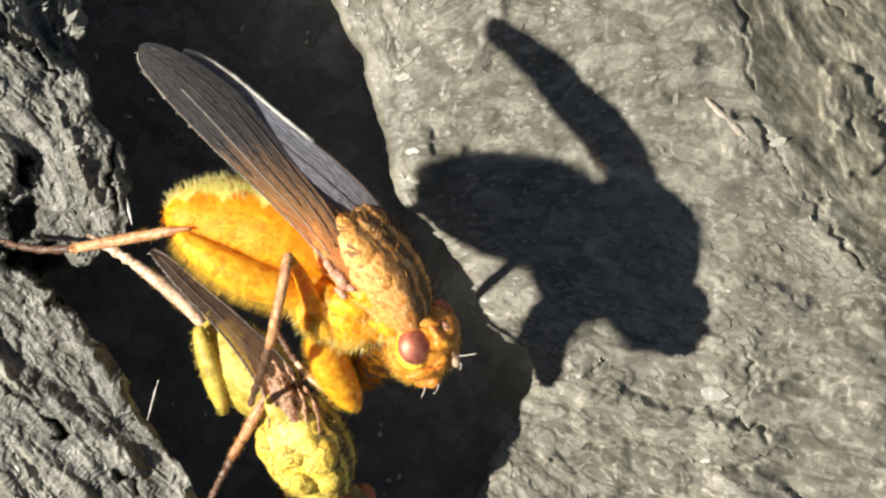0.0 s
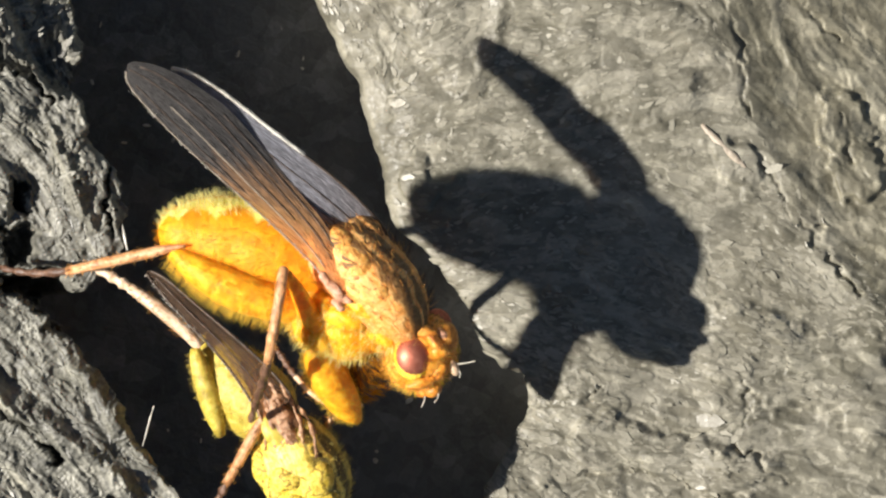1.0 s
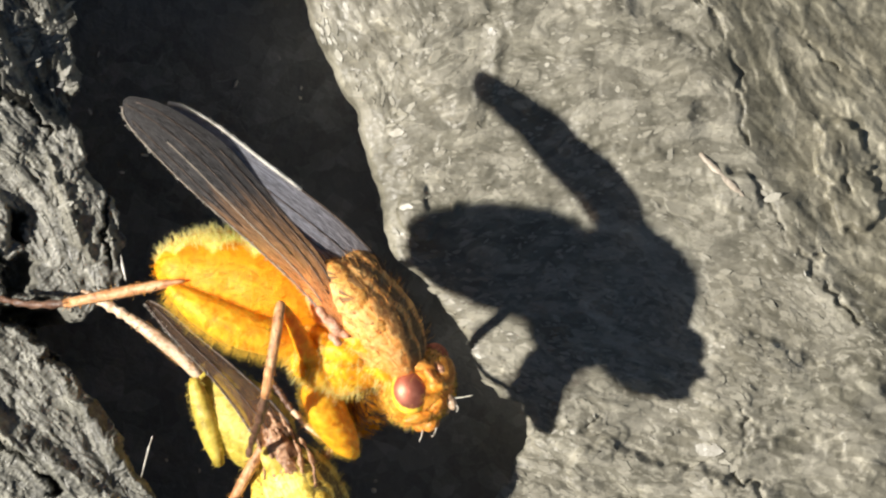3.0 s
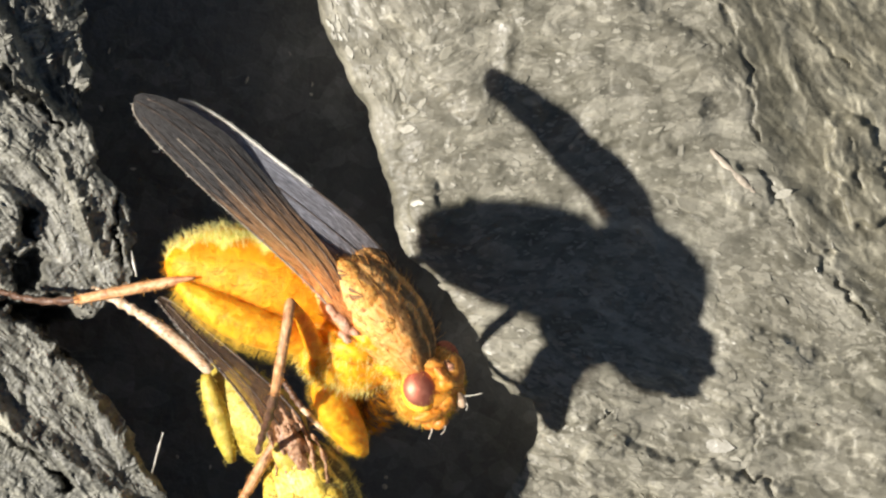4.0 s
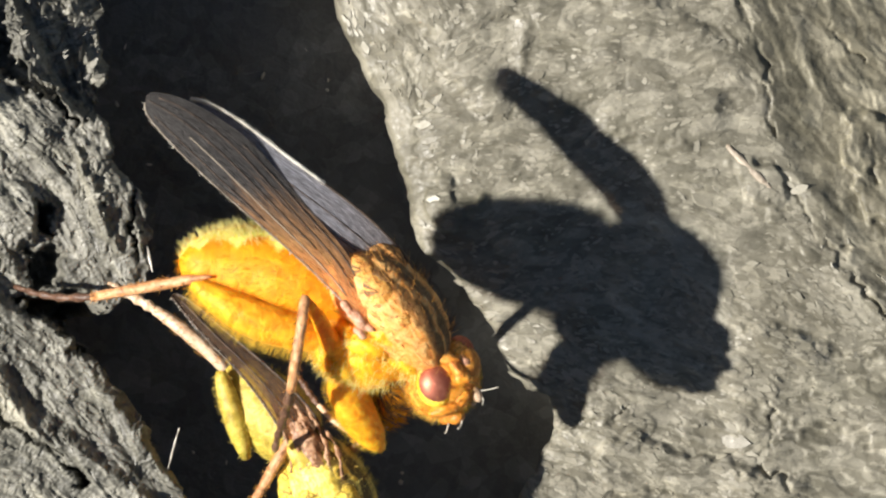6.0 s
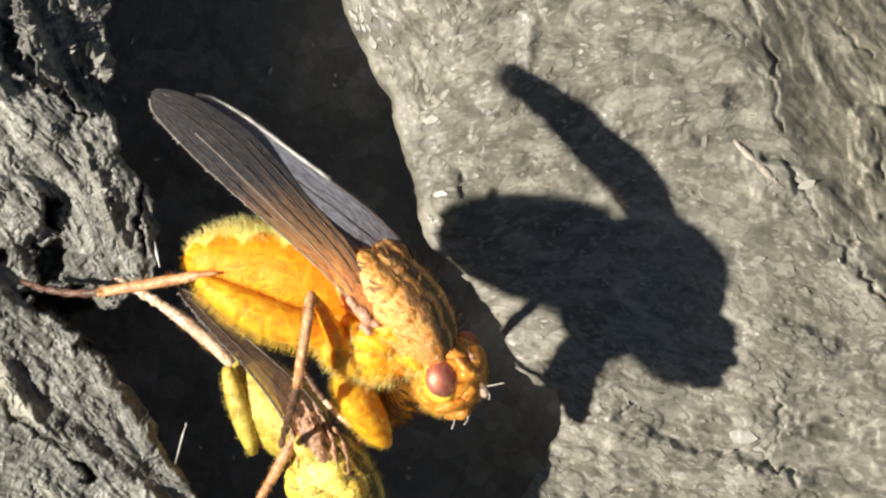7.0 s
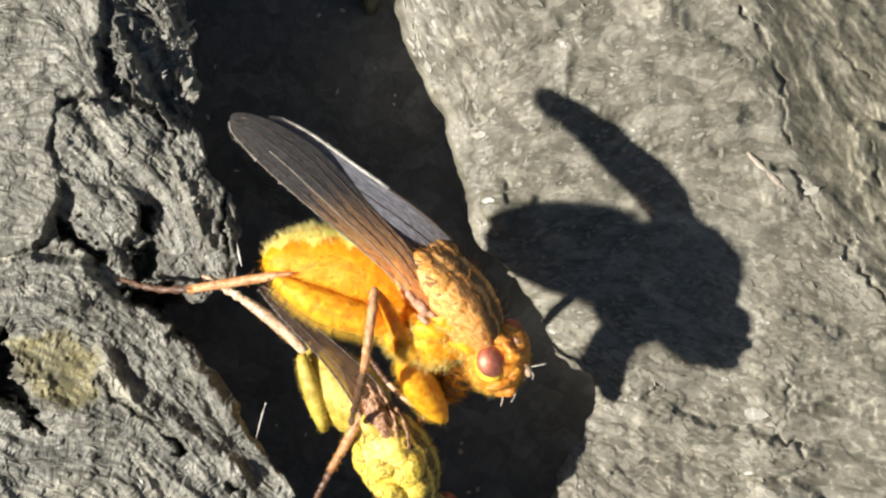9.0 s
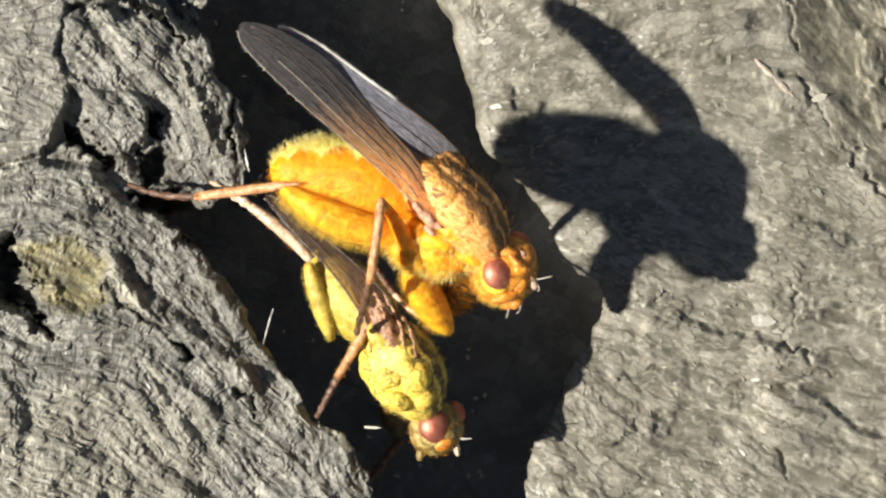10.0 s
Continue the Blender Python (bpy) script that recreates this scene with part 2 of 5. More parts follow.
def thorax_material(name, dark, side, pale, seam, plate_size=1500, seam_wide=0.05, seams=0.85, striped=True):
    """Dusted side with wrinkles and seams, dark stripes along the back."""
    m, nodes, links, skin = material(name)
    coords = nodes.new("ShaderNodeTexCoord")
    parts = nodes.new("ShaderNodeSeparateXYZ")
    links.new(coords.outputs["UV"], parts.inputs["Vector"])
    drawn = nodes.new("ShaderNodeMapping")
    drawn.inputs["Scale"].default_value = (5, 26, 1)
    links.new(coords.outputs["UV"], drawn.inputs["Vector"])
    n = noise_node(nodes, links, 3800, 5, 0.65, coords.outputs["Object"], 1.0)
    streak = noise_node(nodes, links, 1.6, 4, 0.6, drawn.outputs["Vector"], 0.8)
    bent = nodes.new("ShaderNodeVectorMath")
    bent.operation = "MULTIPLY_ADD"
    sway_ = noise_node(nodes, links, 1500, 3, 0.6, coords.outputs["Object"])
    links.new(sway_.outputs["Color"], bent.inputs[0])
    bent.inputs[1].default_value = (0.0012, 0.0012, 0.0012)
    links.new(coords.outputs["Object"], bent.inputs[2])
    plates = nodes.new("ShaderNodeTexVoronoi")
    plates.feature = "DISTANCE_TO_EDGE"
    plates.inputs["Scale"].default_value = plate_size
    links.new(bent.outputs[0], plates.inputs["Vector"])
    both = math_node(nodes, links, "ADD", math_node(nodes, links, "MULTIPLY", n.outputs["Fac"], 0.5), math_node(nodes, links, "MULTIPLY", streak.outputs["Fac"], 0.5))
    colour = ramp(nodes, links, both, [(0.36, [c * 0.55 for c in side]), (0.45, side), (0.57, pale)])
    line = ramp(nodes, links, plates.outputs["Distance"], [(0.0, seam), (seam_wide, (1, 1, 1))])
    colour = mixed(nodes, links, seams, colour, line, "MULTIPLY")
    wander = math_node(nodes, links, "MULTIPLY", math_node(nodes, links, "SUBTRACT", sway_.outputs["Fac"], 0.5), 0.09)
    wave = ramp(nodes, links, math_node(nodes, links, "ADD", parts.outputs["Y"], wander), STRIPES)
    worn = ramp(nodes, links, n.outputs["Fac"], [(0.38, WHITE), (0.62, (0.86, 0.86, 0.86))])
    wave = mixed(nodes, links, 1.0, wave, worn, "MULTIPLY")
    if striped:
        colour = mixed(nodes, links, wave, colour, dark)
    links.new(colour, skin.inputs["Base Color"])
    skin.inputs["Roughness"].default_value = 0.5
    bump = nodes.new("ShaderNodeBump")
    bump.inputs["Strength"].default_value, bump.inputs["Distance"].default_value = 1.0, 0.00007
    links.new(math_node(nodes, links, "ADD", both, math_node(nodes, links, "MINIMUM", plates.outputs["Distance"], 0.12)), bump.inputs["Height"])
    links.new(bump.outputs["Normal"], skin.inputs["Normal"])
    return m


def eye_material():
    m, nodes, links, skin = material("red eye")
    place = nodes.new("ShaderNodeTexCoord").outputs["Object"]
    facets = nodes.new("ShaderNodeTexVoronoi")
    facets.inputs["Scale"].default_value = 26000
    links.new(place, facets.inputs["Vector"])
    n = noise_node(nodes, links, 3500, 3, 0.5, place)
    links.new(ramp(nodes, links, n.outputs["Fac"], [(0.3, (0.36, 0.1, 0.06)), (0.7, (0.52, 0.19, 0.12))]),
              skin.inputs["Base Color"])
    skin.inputs["Roughness"].default_value = 0.5
    skin.inputs["Metallic"].default_value = 0.7
    skin.inputs["Specular IOR Level"].default_value = 1.0
    skin.inputs["Specular Tint"].default_value = (1.0, 0.72, 0.66, 1)
    bump = nodes.new("ShaderNodeBump")
    bump.inputs["Strength"].default_value, bump.inputs["Distance"].default_value = 0.2, 0.000004
    links.new(facets.outputs["Distance"], bump.inputs["Height"])
    links.new(bump.outputs["Normal"], skin.inputs["Normal"])
    return m


# across the body: 0.5 is the middle of the back, 0.75 the flank
STRIPES = [(0.50, (0.2, 0.2, 0.2)), (0.56, (0.2, 0.2, 0.2)), (0.58, (0.95, 0.95, 0.95)), (0.615, (0.95, 0.95, 0.95)), (0.626, BLACK), (0.642, BLACK),
           (0.655, (0.95, 0.95, 0.95)), (0.70, (0.85, 0.85, 0.85)), (0.725, BLACK)]

CRUST_PALE = crust_material("olive grey crust", (0.122, 0.113, 0.083), (0.165, 0.154, 0.117), (0.262, 0.245, 0.193), -8, 1.7, 1700, 0.6, 0.13, 0.5, 0.68)
CRUST_DARK = crust_material("dark fibrous crust", (0.08, 0.078, 0.066), (0.145, 0.141, 0.119), (0.275, 0.265, 0.222), -55, 2.4, 2300, 0.8, 0.16, 0.46, 0.75)
SOIL = crust_material("dark damp soil", (0.14, 0.144, 0.143), (0.172, 0.177, 0.176), (0.205, 0.21, 0.208), 0, 1.0)
FLAKE_PALE = flake_material("pale crust flake", (0.16, 0.148, 0.111), (0.285, 0.267, 0.211))
FLAKE_DARK = flake_material("silvery crust flake", (0.06, 0.058, 0.049), (0.27, 0.26, 0.216))
STRAW = body_material("pale straw", (0.30, 0.2, 0.09), (0.52, 0.38, 0.2), (0.7, 0.56, 0.34), 2500, 0.5)
TWIG = body_material("dull pinkish stem", (0.2, 0.16, 0.12), (0.32, 0.27, 0.21), (0.42, 0.36, 0.28), 2500, 0.5)
# also the white of the painted glints on a wing edge and a rim
FIBRE = body_material("bleached fibre and white glints", (0.4, 0.38, 0.33), (0.6, 0.57, 0.5), (0.75, 0.72, 0.66), 2500, 0.4)
GOLD = body_material("golden yellow skin", (0.66, 0.23, 0.004), (0.95, 0.44, 0.01), (1.0, 0.66, 0.05), 2600, 0.55, 0.4)
PALE_GOLD = hair_material("pale golden hair", (1.0, 0.8, 0.16), 0.6, 0.4)
TOP_GOLD = hair_material("lemon golden hair", (1.0, 0.96, 0.5), 0.45, 0.25)
OLIVE = body_material("olive brown skin", (0.1, 0.065, 0.02), (0.26, 0.18, 0.05), (0.6, 0.46, 0.16), 3600, 0.45)
LIME = body_material("olive yellow skin", (0.34, 0.26, 0.03), (0.56, 0.44, 0.07), (0.78, 0.64, 0.17), 3200, 0.5, 0.15)
GOLD_HAIR = hair_material("golden hair", (0.95, 0.53, 0.028), 0.65, 0.35)
LIME_HAIR = hair_material("straw yellow hair", (0.9, 0.75, 0.2), 0.5)
DARK_HAIR = hair_material("dark bristle", (0.03, 0.02, 0.012), 0.2)
PALE_HAIR = hair_material("whitish bristle", (0.85, 0.8, 0.7), 0.4)
THORAX = thorax_material("orange thorax", (0.075, 0.038, 0.012), (0.95, 0.38, 0.08), (1.0, 0.56, 0.19), (0.5, 0.17, 0.05), 800, 0.03, 0.6)
PLATE = thorax_material("wrinkled orange plate", (0.1, 0.05, 0.02), (0.9, 0.35, 0.05), (1.0, 0.59, 0.16), (0.45, 0.15, 0.05), 1100, 0.04, 0.7)
THORAX_F = thorax_material("yellow green thorax", (0.07, 0.045, 0.012), (0.8, 0.58, 0.07), (1.0, 0.82, 0.22), (0.2, 0.11, 0.02), 800, 0.05, 0.75)
BELLY = abdomen_material("golden furry abdomen", (0.72, 0.24, 0.002), (0.92, 0.43, 0.006), (1.0, 0.88, 0.22))
DARK_FOLD = body_material("brown crumpled skin", (0.12, 0.06, 0.03), (0.36, 0.19, 0.1), (0.6, 0.38, 0.22), 5000, 0.4)
RUSTY_HAIR = hair_material("rusty hair", (0.22, 0.085, 0.02), 0.3)
SAND_HAIR = hair_material("sandy hair", (1.0, 0.6, 0.17), 0.5, 0.2)
LEMON_PALE = thorax_material("pale lemon plate", (0.07, 0.045, 0.012), (0.6, 0.42, 0.035), (0.92, 0.7, 0.14), (0.14, 0.075, 0.012), 1300, 0.07, 0.85, False)
LEMON = body_material("lemon yellow plate", (0.8, 0.36, 0.01), (1.0, 0.55, 0.035), (1.0, 0.7, 0.11), 3600, 0.5, 0.35)
HEAD = body_material("orange head skin", (0.34, 0.08, 0.01), (0.8, 0.3, 0.025), (1.0, 0.6, 0.16), 3000, 0.45, 0.1)
FACE = body_material("rusty face skin", (0.45, 0.12, 0.02), (0.7, 0.26, 0.03), (0.85, 0.45, 0.1), 4200, 0.45)
SHANK = body_material("rusty brown leg", (0.3, 0.13, 0.05), (0.56, 0.28, 0.12), (0.78, 0.47, 0.26), 3500, 0.45)
DUSKY = body_material("dusky bristly thigh", (0.05, 0.03, 0.01), (0.12, 0.07, 0.02), (0.3, 0.18, 0.04), 3500, 0.5)
TOE = body_material("dark brown foot", (0.05, 0.025, 0.015), (0.12, 0.06, 0.035), (0.25, 0.15, 0.1), 4500, 0.4)
ROSY = body_material("rosy wrinkled skin", (0.35, 0.14, 0.07), (0.62, 0.32, 0.19), (0.85, 0.6, 0.45), 5000, 0.4)
PINKISH = body_material("pale pinkish leg", (0.42, 0.26, 0.16), (0.65, 0.46, 0.3), (0.8, 0.65, 0.5), 3500, 0.45)
WING = wing_material("smoky wing membrane", (0.088, 0.083, 0.08), (0.88, 0.44, 0.17), 0.34, (0.5, 0.42, 0.35), 0.08, 0.46, 0.6)
# paler and greyer than WING: the sky's sheen is put into its colour
WING_SHEEN = wing_material("wing membrane with painted grey sky sheen", (0.22, 0.22, 0.245), (0.26, 0.235, 0.235), 0.14, bare=0.15)
WING_F = wing_material("brown wing membrane", (0.13, 0.085, 0.06), (0.26, 0.15, 0.09), 0.78, (0.8, 0.72, 0.6), bare=0.8)
VEIN = body_material("brown wing vein", (0.03, 0.02, 0.015), (0.07, 0.048, 0.034), (0.14, 0.1, 0.075), 3500, 0.5)
EYE_RED = eye_material()


# ---- building ----
def at(a, b, h):
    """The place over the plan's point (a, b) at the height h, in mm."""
    near = 1 - h / EYE
    return np.array(((a - 784) * STEP * near, (441 - b) * STEP * near, h))


def mesh_from(name, verts, faces, mat, uvs=None, shade=True):
    """verts in mm."""
    me = bpy.data.meshes.new(name)
    me.from_pydata((np.asarray(verts) * MM).tolist(), [], faces)
    if uvs is not None:
        layer = me.uv_layers.new(name="UVMap")
        index = np.empty(len(me.loops), dtype=np.int32)
        me.loops.foreach_get("vertex_index", index)
        layer.data.foreach_set("uv", np.asarray(uvs, dtype=np.float32)[index].ravel())
    if shade:
        me.polygons.foreach_set("use_smooth", [True] * len(me.polygons))
    me.materials.append(mat)
    me.update()
    return me


def part(name, me, parent, label=""):
    ob = new(name, me)
    ob.parent = parent
    return tagged(ob, label)


def spline(rows, n):
    """Rows of numbers, drawn out to n rows along a smooth curve."""
    rows = np.asarray(rows, float)
    rows = np.vstack([2 * rows[0] - rows[1], rows, 2 * rows[-1] - rows[-2]])
    out = []
    for s in np.linspace(0, len(rows) - 3 - 1e-6, n):
        k = int(s)
        u = s - k
        p0, p1, p2, p3 = rows[k:k + 4]
        out.append(0.5 * (2 * p1 + (p2 - p0) * u + (2 * p0 - 5 * p1 + 4 * p2 - p3) * u * u + (3 * p1 - p0 - 3 * p2 + p3) * u ** 3))
    return np.array(out)


def loft(rows, origin, n=14, sides=16, lump=0.0, lump_size=0.5, seed=1, segments=0):
    """A closed body along rows of (a, b, h, half width in the plan, half depth), widths in steps. Returns
    verts, faces, uvs and the outward normals."""
    rings = spline(rows, n)
    centre = np.array([at(*r[:3]) for r in rings])
    wide = np.maximum(rings[:, 3], 1.0) * STEP
    deep = np.maximum(rings[:, 4], 1.0) * STEP
    if segments:
        saw = 1 + 0.014 * (np.linspace(0, segments, n) % 1.0)
        wide, deep = wide * saw, deep * saw
    way = np.gradient(centre, axis=0)
    way /= np.linalg.norm(way, axis=1)[:, None]
    side = np.cross((0, 0, 1.0), way)
    side /= np.linalg.norm(side, axis=1)[:, None]
    up = np.cross(way, side)
    verts, uvs, normals = [], [], []
    for i in range(n):
        for k in range(sides):
            angle = 2 * math.pi * k / sides + math.pi
            c, s = math.cos(angle), math.sin(angle)
            out = side[i] * c / wide[i] + up[i] * s / deep[i]
            out /= np.linalg.norm(out)
            verts.append(centre[i] + side[i] * c * wide[i] + up[i] * s * deep[i])
            normals.append(out)
            uvs.append((i / (n - 1), k / sides))
    verts, normals = np.array(verts), np.array(normals)
    if lump:
        verts = verts + normals * (lump * layered(verts[:, 0] / lump_size + verts[:, 2] * 1.3 / lump_size,
                                                  verts[:, 1] / lump_size - verts[:, 2] * 0.9 / lump_size, seed, 3))[:, None]
    faces = []
    for i in range(n - 1):
        for k in range(sides):
            j = (k + 1) % sides
            faces.append((i * sides + k, i * sides + j, (i + 1) * sides + j, (i + 1) * sides + k))
    faces.append(tuple(reversed(range(sides))))
    faces.append(tuple((n - 1) * sides + k for k in range(sides)))
    return verts - origin, faces, uvs, normals


def fuzz(body, lean, count, length, thick, seed, spread=0.35, choose=None):
    """Fine tapering hairs over a loft. lean: the way in which they lie, in the plan."""
    rng = np.random.default_rng(seed)
    verts, faces, _, normals = body
    quads = [f for f in faces if len(f) == 4]
    out_v, out_f = [], []
    area = np.array([np.linalg.norm(np.cross(verts[f[1]] - verts[f[0]], verts[f[3]] - verts[f[0]])) for f in quads])
    picks = rng.choice(len(quads), size=count, p=area / area.sum())
    for q in picks:
        f = quads[q]
        u, v = rng.random(2)
        p = (verts[f[0]] * (1 - u) + verts[f[1]] * u) * (1 - v) + (verts[f[3]] * (1 - u) + verts[f[2]] * u) * v
        nrm = normals[f[0]]
        if choose is not None and not choose(nrm, rng):
            continue
        d = nrm + np.array(lean) + rng.normal(0, spread, 3)
        d /= np.linalg.norm(d)
        size = length * rng.uniform(0.55, 1.15)
        x = np.cross(d, (0.3, 0.5, 0.8))
        x /= np.linalg.norm(x)
        y = np.cross(d, x)
        base = len(out_v)
        foot = p - nrm * 0.03
        bend = p + d * size * 0.55 + np.array(lean) * size * 0.08
        for k in range(3):
            a = 2.0944 * k
            out_v.append(foot + (x * math.cos(a) + y * math.sin(a)) * thick)
        for k in range(3):
            a = 2.0944 * k
            out_v.append(bend + (x * math.cos(a) + y * math.sin(a)) * thick * 0.7)
        out_v.append(p + d * size + np.array(lean) * size * 0.3)
        for k in range(3):
            j = (k + 1) % 3
            out_f.append((base + k, base + j, base + 3 + j, base + 3 + k))
            out_f.append((base + 3 + k, base + 3 + j, base + 6))
    return out_v, out_f


# ---- ground and clods ----
def rim(points, y, seed, rough):
    """The a-value of a clod's rim over y, in mm, from a few turning points (b, a)."""
    b = np.array([p[0] for p in points], float)
    a = np.array([p[1] for p in points], float)
    base = np.interp(441 - y / STEP, b, a)
    x = (base - 784) * STEP
    return x + rough * layered(y / 1.1, y * 0 + seed, seed, 4) + rough * 0.2 * soft_noise(y / 0.35, y * 0, seed + 9)


def gash(x, y, marks, broken=0.9):
    """Dents along short lines: (a, b, a, b, half width in mm, depth in mm)."""
    z = np.zeros_like(x)
    wob = 0.22 * layered(x / 0.9, y / 0.9, 71, 3) + 0.1 * soft_noise(x / 0.2, y / 0.2, 73)
    wob2 = 0.22 * layered(x / 0.9, y / 0.9, 83, 3) + 0.1 * soft_noise(x / 0.2, y / 0.2, 79)
    for a0, b0, a1, b1, w, depth in marks:
        p, q = at(a0, b0, 0)[:2], at(a1, b1, 0)[:2]
        d = q - p
        t = np.clip(((x + wob - p[0]) * d[0] + (y + wob2 - p[1]) * d[1]) / (d @ d), 0, 1)
        r = np.hypot(x + wob - p[0] - t * d[0], y + wob2 - p[1] - t * d[1]) / (w * (1 - 0.65 * np.abs(2 * t - 1) ** 2))
        z += depth * np.exp(-np.abs(r) ** 2.6) * np.clip(0.75 - 0.2 * broken + broken * soft_noise(x / 0.55, y / 0.55, 5), 0, 1.1)
    return z


def mounds(x, y, marks):
    """Slabs and ridges with a broken edge: (a, b, half length, half width in steps, turn in degrees, height in mm)."""
    z = np.zeros_like(x)
    wob, wob2 = 0.5 * layered(x / 1.4, y / 1.4, 101, 4), 0.5 * layered(x / 1.4, y / 1.4, 113, 4)
    for a, b, long, wide, turn, height in marks:
        p = at(a, b, 0)
        t = radians(turn)
        u = (x + wob - p[0]) * math.cos(t) - (y + wob2 - p[1]) * math.sin(t)
        v = (x + wob - p[0]) * math.sin(t) + (y + wob2 - p[1]) * math.cos(t)
        r = np.hypot(u / (long * STEP), v / (wide * STEP))
        z += height * (1 - smooth(0.72, 1.0, r)) * (1 - 0.3 * np.minimum(r, 1))
    return z


def fine_axis(low, high, inner_low, inner_high, step):
    outer = 14
    left = inner_low - (inner_low - low) * (np.linspace(1, 0, outer, endpoint=False) ** 1.7)
    right = inner_high + (high - inner_high) * (np.linspace(0, 1, outer + 1)[1:] ** 1.7)
    return np.concatenate([left, np.arange(inner_low, inner_high, step), right])


def sheet(name, xs, ys, height, mat, stained=None, lean=0.0, bleached=None, streaked=None):
    x, y = np.meshgrid(xs, ys)
    z = height(x, y)
    flat_x, flat_y = x, y
    # the walls of the gap fall back under their rim
    x = x + lean * (-z - 0.2 if lean > 0 else 1.5 + 1.6 * smooth(3.2, 2.4, y) - z).clip(0, 6) * (np.abs(y) < 30) * (np.abs(x) < 16)
    verts = np.stack([x.ravel(), y.ravel(), z.ravel()], 1)
    w, n = len(xs), len(xs) * (len(ys) - 1)
    i = np.arange(n)
    i = i[i % w != w - 1]
    quads = np.stack([i, i + 1, i + w + 1, i + w], 1)
    me = bpy.data.meshes.new(name)
    me.vertices.add(len(verts))
    me.vertices.foreach_set("co", (verts * MM).astype(np.float32).ravel())
    me.loops.add(quads.size)
    me.loops.foreach_set("vertex_index", quads.astype(np.int32).ravel())
    me.polygons.add(len(quads))
    me.polygons.foreach_set("loop_start", np.arange(0, quads.size, 4, dtype=np.int32))
    me.polygons.foreach_set("use_smooth", [True] * len(quads))
    for word, cover in (("stain", stained), ("bleach", bleached), ("streak", streaked)):
        if cover:
            layer = me.attributes.new(word, "FLOAT", "POINT")
            layer.data.foreach_set("value", cover(flat_x, flat_y).astype(np.float32).ravel())
    me.materials.append(mat)
    me.update(calc_edges=True)
    me.validate()
    return new(name, me)


FLOOR = -7.7


def floor_height(x, y):
    return FLOOR + 2.3 * smooth(1, 5, y) + 0.3 * layered(x / 9, y / 9, 90, 3)


LEFT_RIM = [(-400, 110), (-100, 150), (27, 165), (140, 187), (200, 152), (254, 172), (345, 233), (470, 261), (515, 244), (575, 178), (629, 172),
            (720, 244), (810, 290), (903, 340), (979, 385), (1002, 452), (1081, 500), (1200, 512), (1600, 560)]
RIGHT_RIM = [(-500, 470), (-80, 548), (-30, 545), (60, 572), (130, 597), (185, 636), (240, 646), (290, 664), (400, 686), (430, 700), (455, 722), (482, 772), (505, 792),
             (560, 826), (600, 856), (640, 874), (670, 886), (695, 903), (706, 942), (760, 952), (790, 942), (850, 915), (905, 886), (940, 885), (1000, 850), (1030, 815), (1126, 806), (1250, 822), (1600, 850)]
RIGHT_MARKS = [
    (1262, -20, 1278, 10, 0.12, 0.3), (1288, 15, 1314, 50, 0.13, 0.32), (1312, 60, 1326, 115, 0.11, 0.3), (1326, 120, 1340, 160, 0.08, 0.2), (1330, 150, 1350, 240, 0.08, 0.25), (1350, 280, 1420, 420, 0.08, 0.2),
    (1440, 430, 1560, 560, 0.12, 0.3), (1344, 699, 1351, 812, 0.05, 0.2), (1328, 815, 1345, 840, 0.09, 0.3), (1345, 838, 1417, 897, 0.09, 0.35), (1305, 1044, 1328, 1095, 0.08, 0.3),
    (1430, 40, 1490, 120, 0.08, 0.2), (1500, 250, 1530, 330, 0.1, 0.2), (930, 765, 1100, 735, 0.12, 0.2), (1345, 700, 1352, 740, 0.08, 0.2),
]



RIGHT_MOUNDS = [
    (1100, 120, 240, 150, 15, 0.25), (820, 60, 160, 110, 60, 0.2), (760, 360, 70, 40, 20, 0.2), (1450, 700, 220, 90, 20, 0.25), (1200, 860, 200, 60, 8, 0.3),
    (1330, 330, 90, 40, 45, 0.2), (1000, 960, 160, 70, -10, 0.25), (1500, 300, 120, 50, 70, 0.3), (1420, 1020, 200, 70, 25, 0.3),
]
# right of this line the crust sinks away
FOLD = [(-500, 1230), (-100, 1270), (60, 1300), (130, 1320), (240, 1352), (430, 1445), (560, 1560), (800, 1760), (1600, 2300)]


# broken slabs of the dark clod: outline in steps, level in mm, fall to the right and upwards, width of the edge in mm
LEFT_SLABS = [
    ([(-330, -400), (-9, -400), (-9, -146), (-20, -9), (-24, 59), (-14, 142), (-106, 160), (-119, 218), (-103, 292), (-113, 372), (-152, 462), (-330, 500)], 4.05, 0.06, 0.0, 0.3),
    ([(-12, -400), (150, -400), (165, -145), (170, -9), (192, 116), (150, 225), (37, 139), (-14, 60), (-12, -146)], 3.05, -0.62, 0.04, 0.3),
    ([(-20, 156), (61, 193), (164, 262), (218, 327), (247, 423), (275, 530), (104, 535), (87, 412), (36, 355), (-66, 365), (-125, 310), (-131, 170), (-60, 140)], 3.8, -0.06, 0.05, 0.22),
    ([(-78, 315), (25, 321), (61, 378), (47, 434), (8, 448), (-32, 440), (-66, 389)], 4.0, 0.06, 0.05, 0.2),
    ([(-330, 491), (-169, 457), (-66, 468), (7, 537), (104, 628), (215, 645), (290, 719), (330, 799), (400, 890), (500, 985), (570, 1100), (620, 1700), (-330, 1700)], 3.8, -0.03, 0.0, 0.35),
    ([(-306, 758), (-215, 770), (-167, 821), (-170, 849), (-226, 861), (-306, 855)], 4.2, 0.1, 0.05, 0.25),
    ([(-330, 870), (-240, 880), (-190, 960), (-210, 1100), (-330, 1120)], 4.0, 0.1, 0.0, 0.3),
]
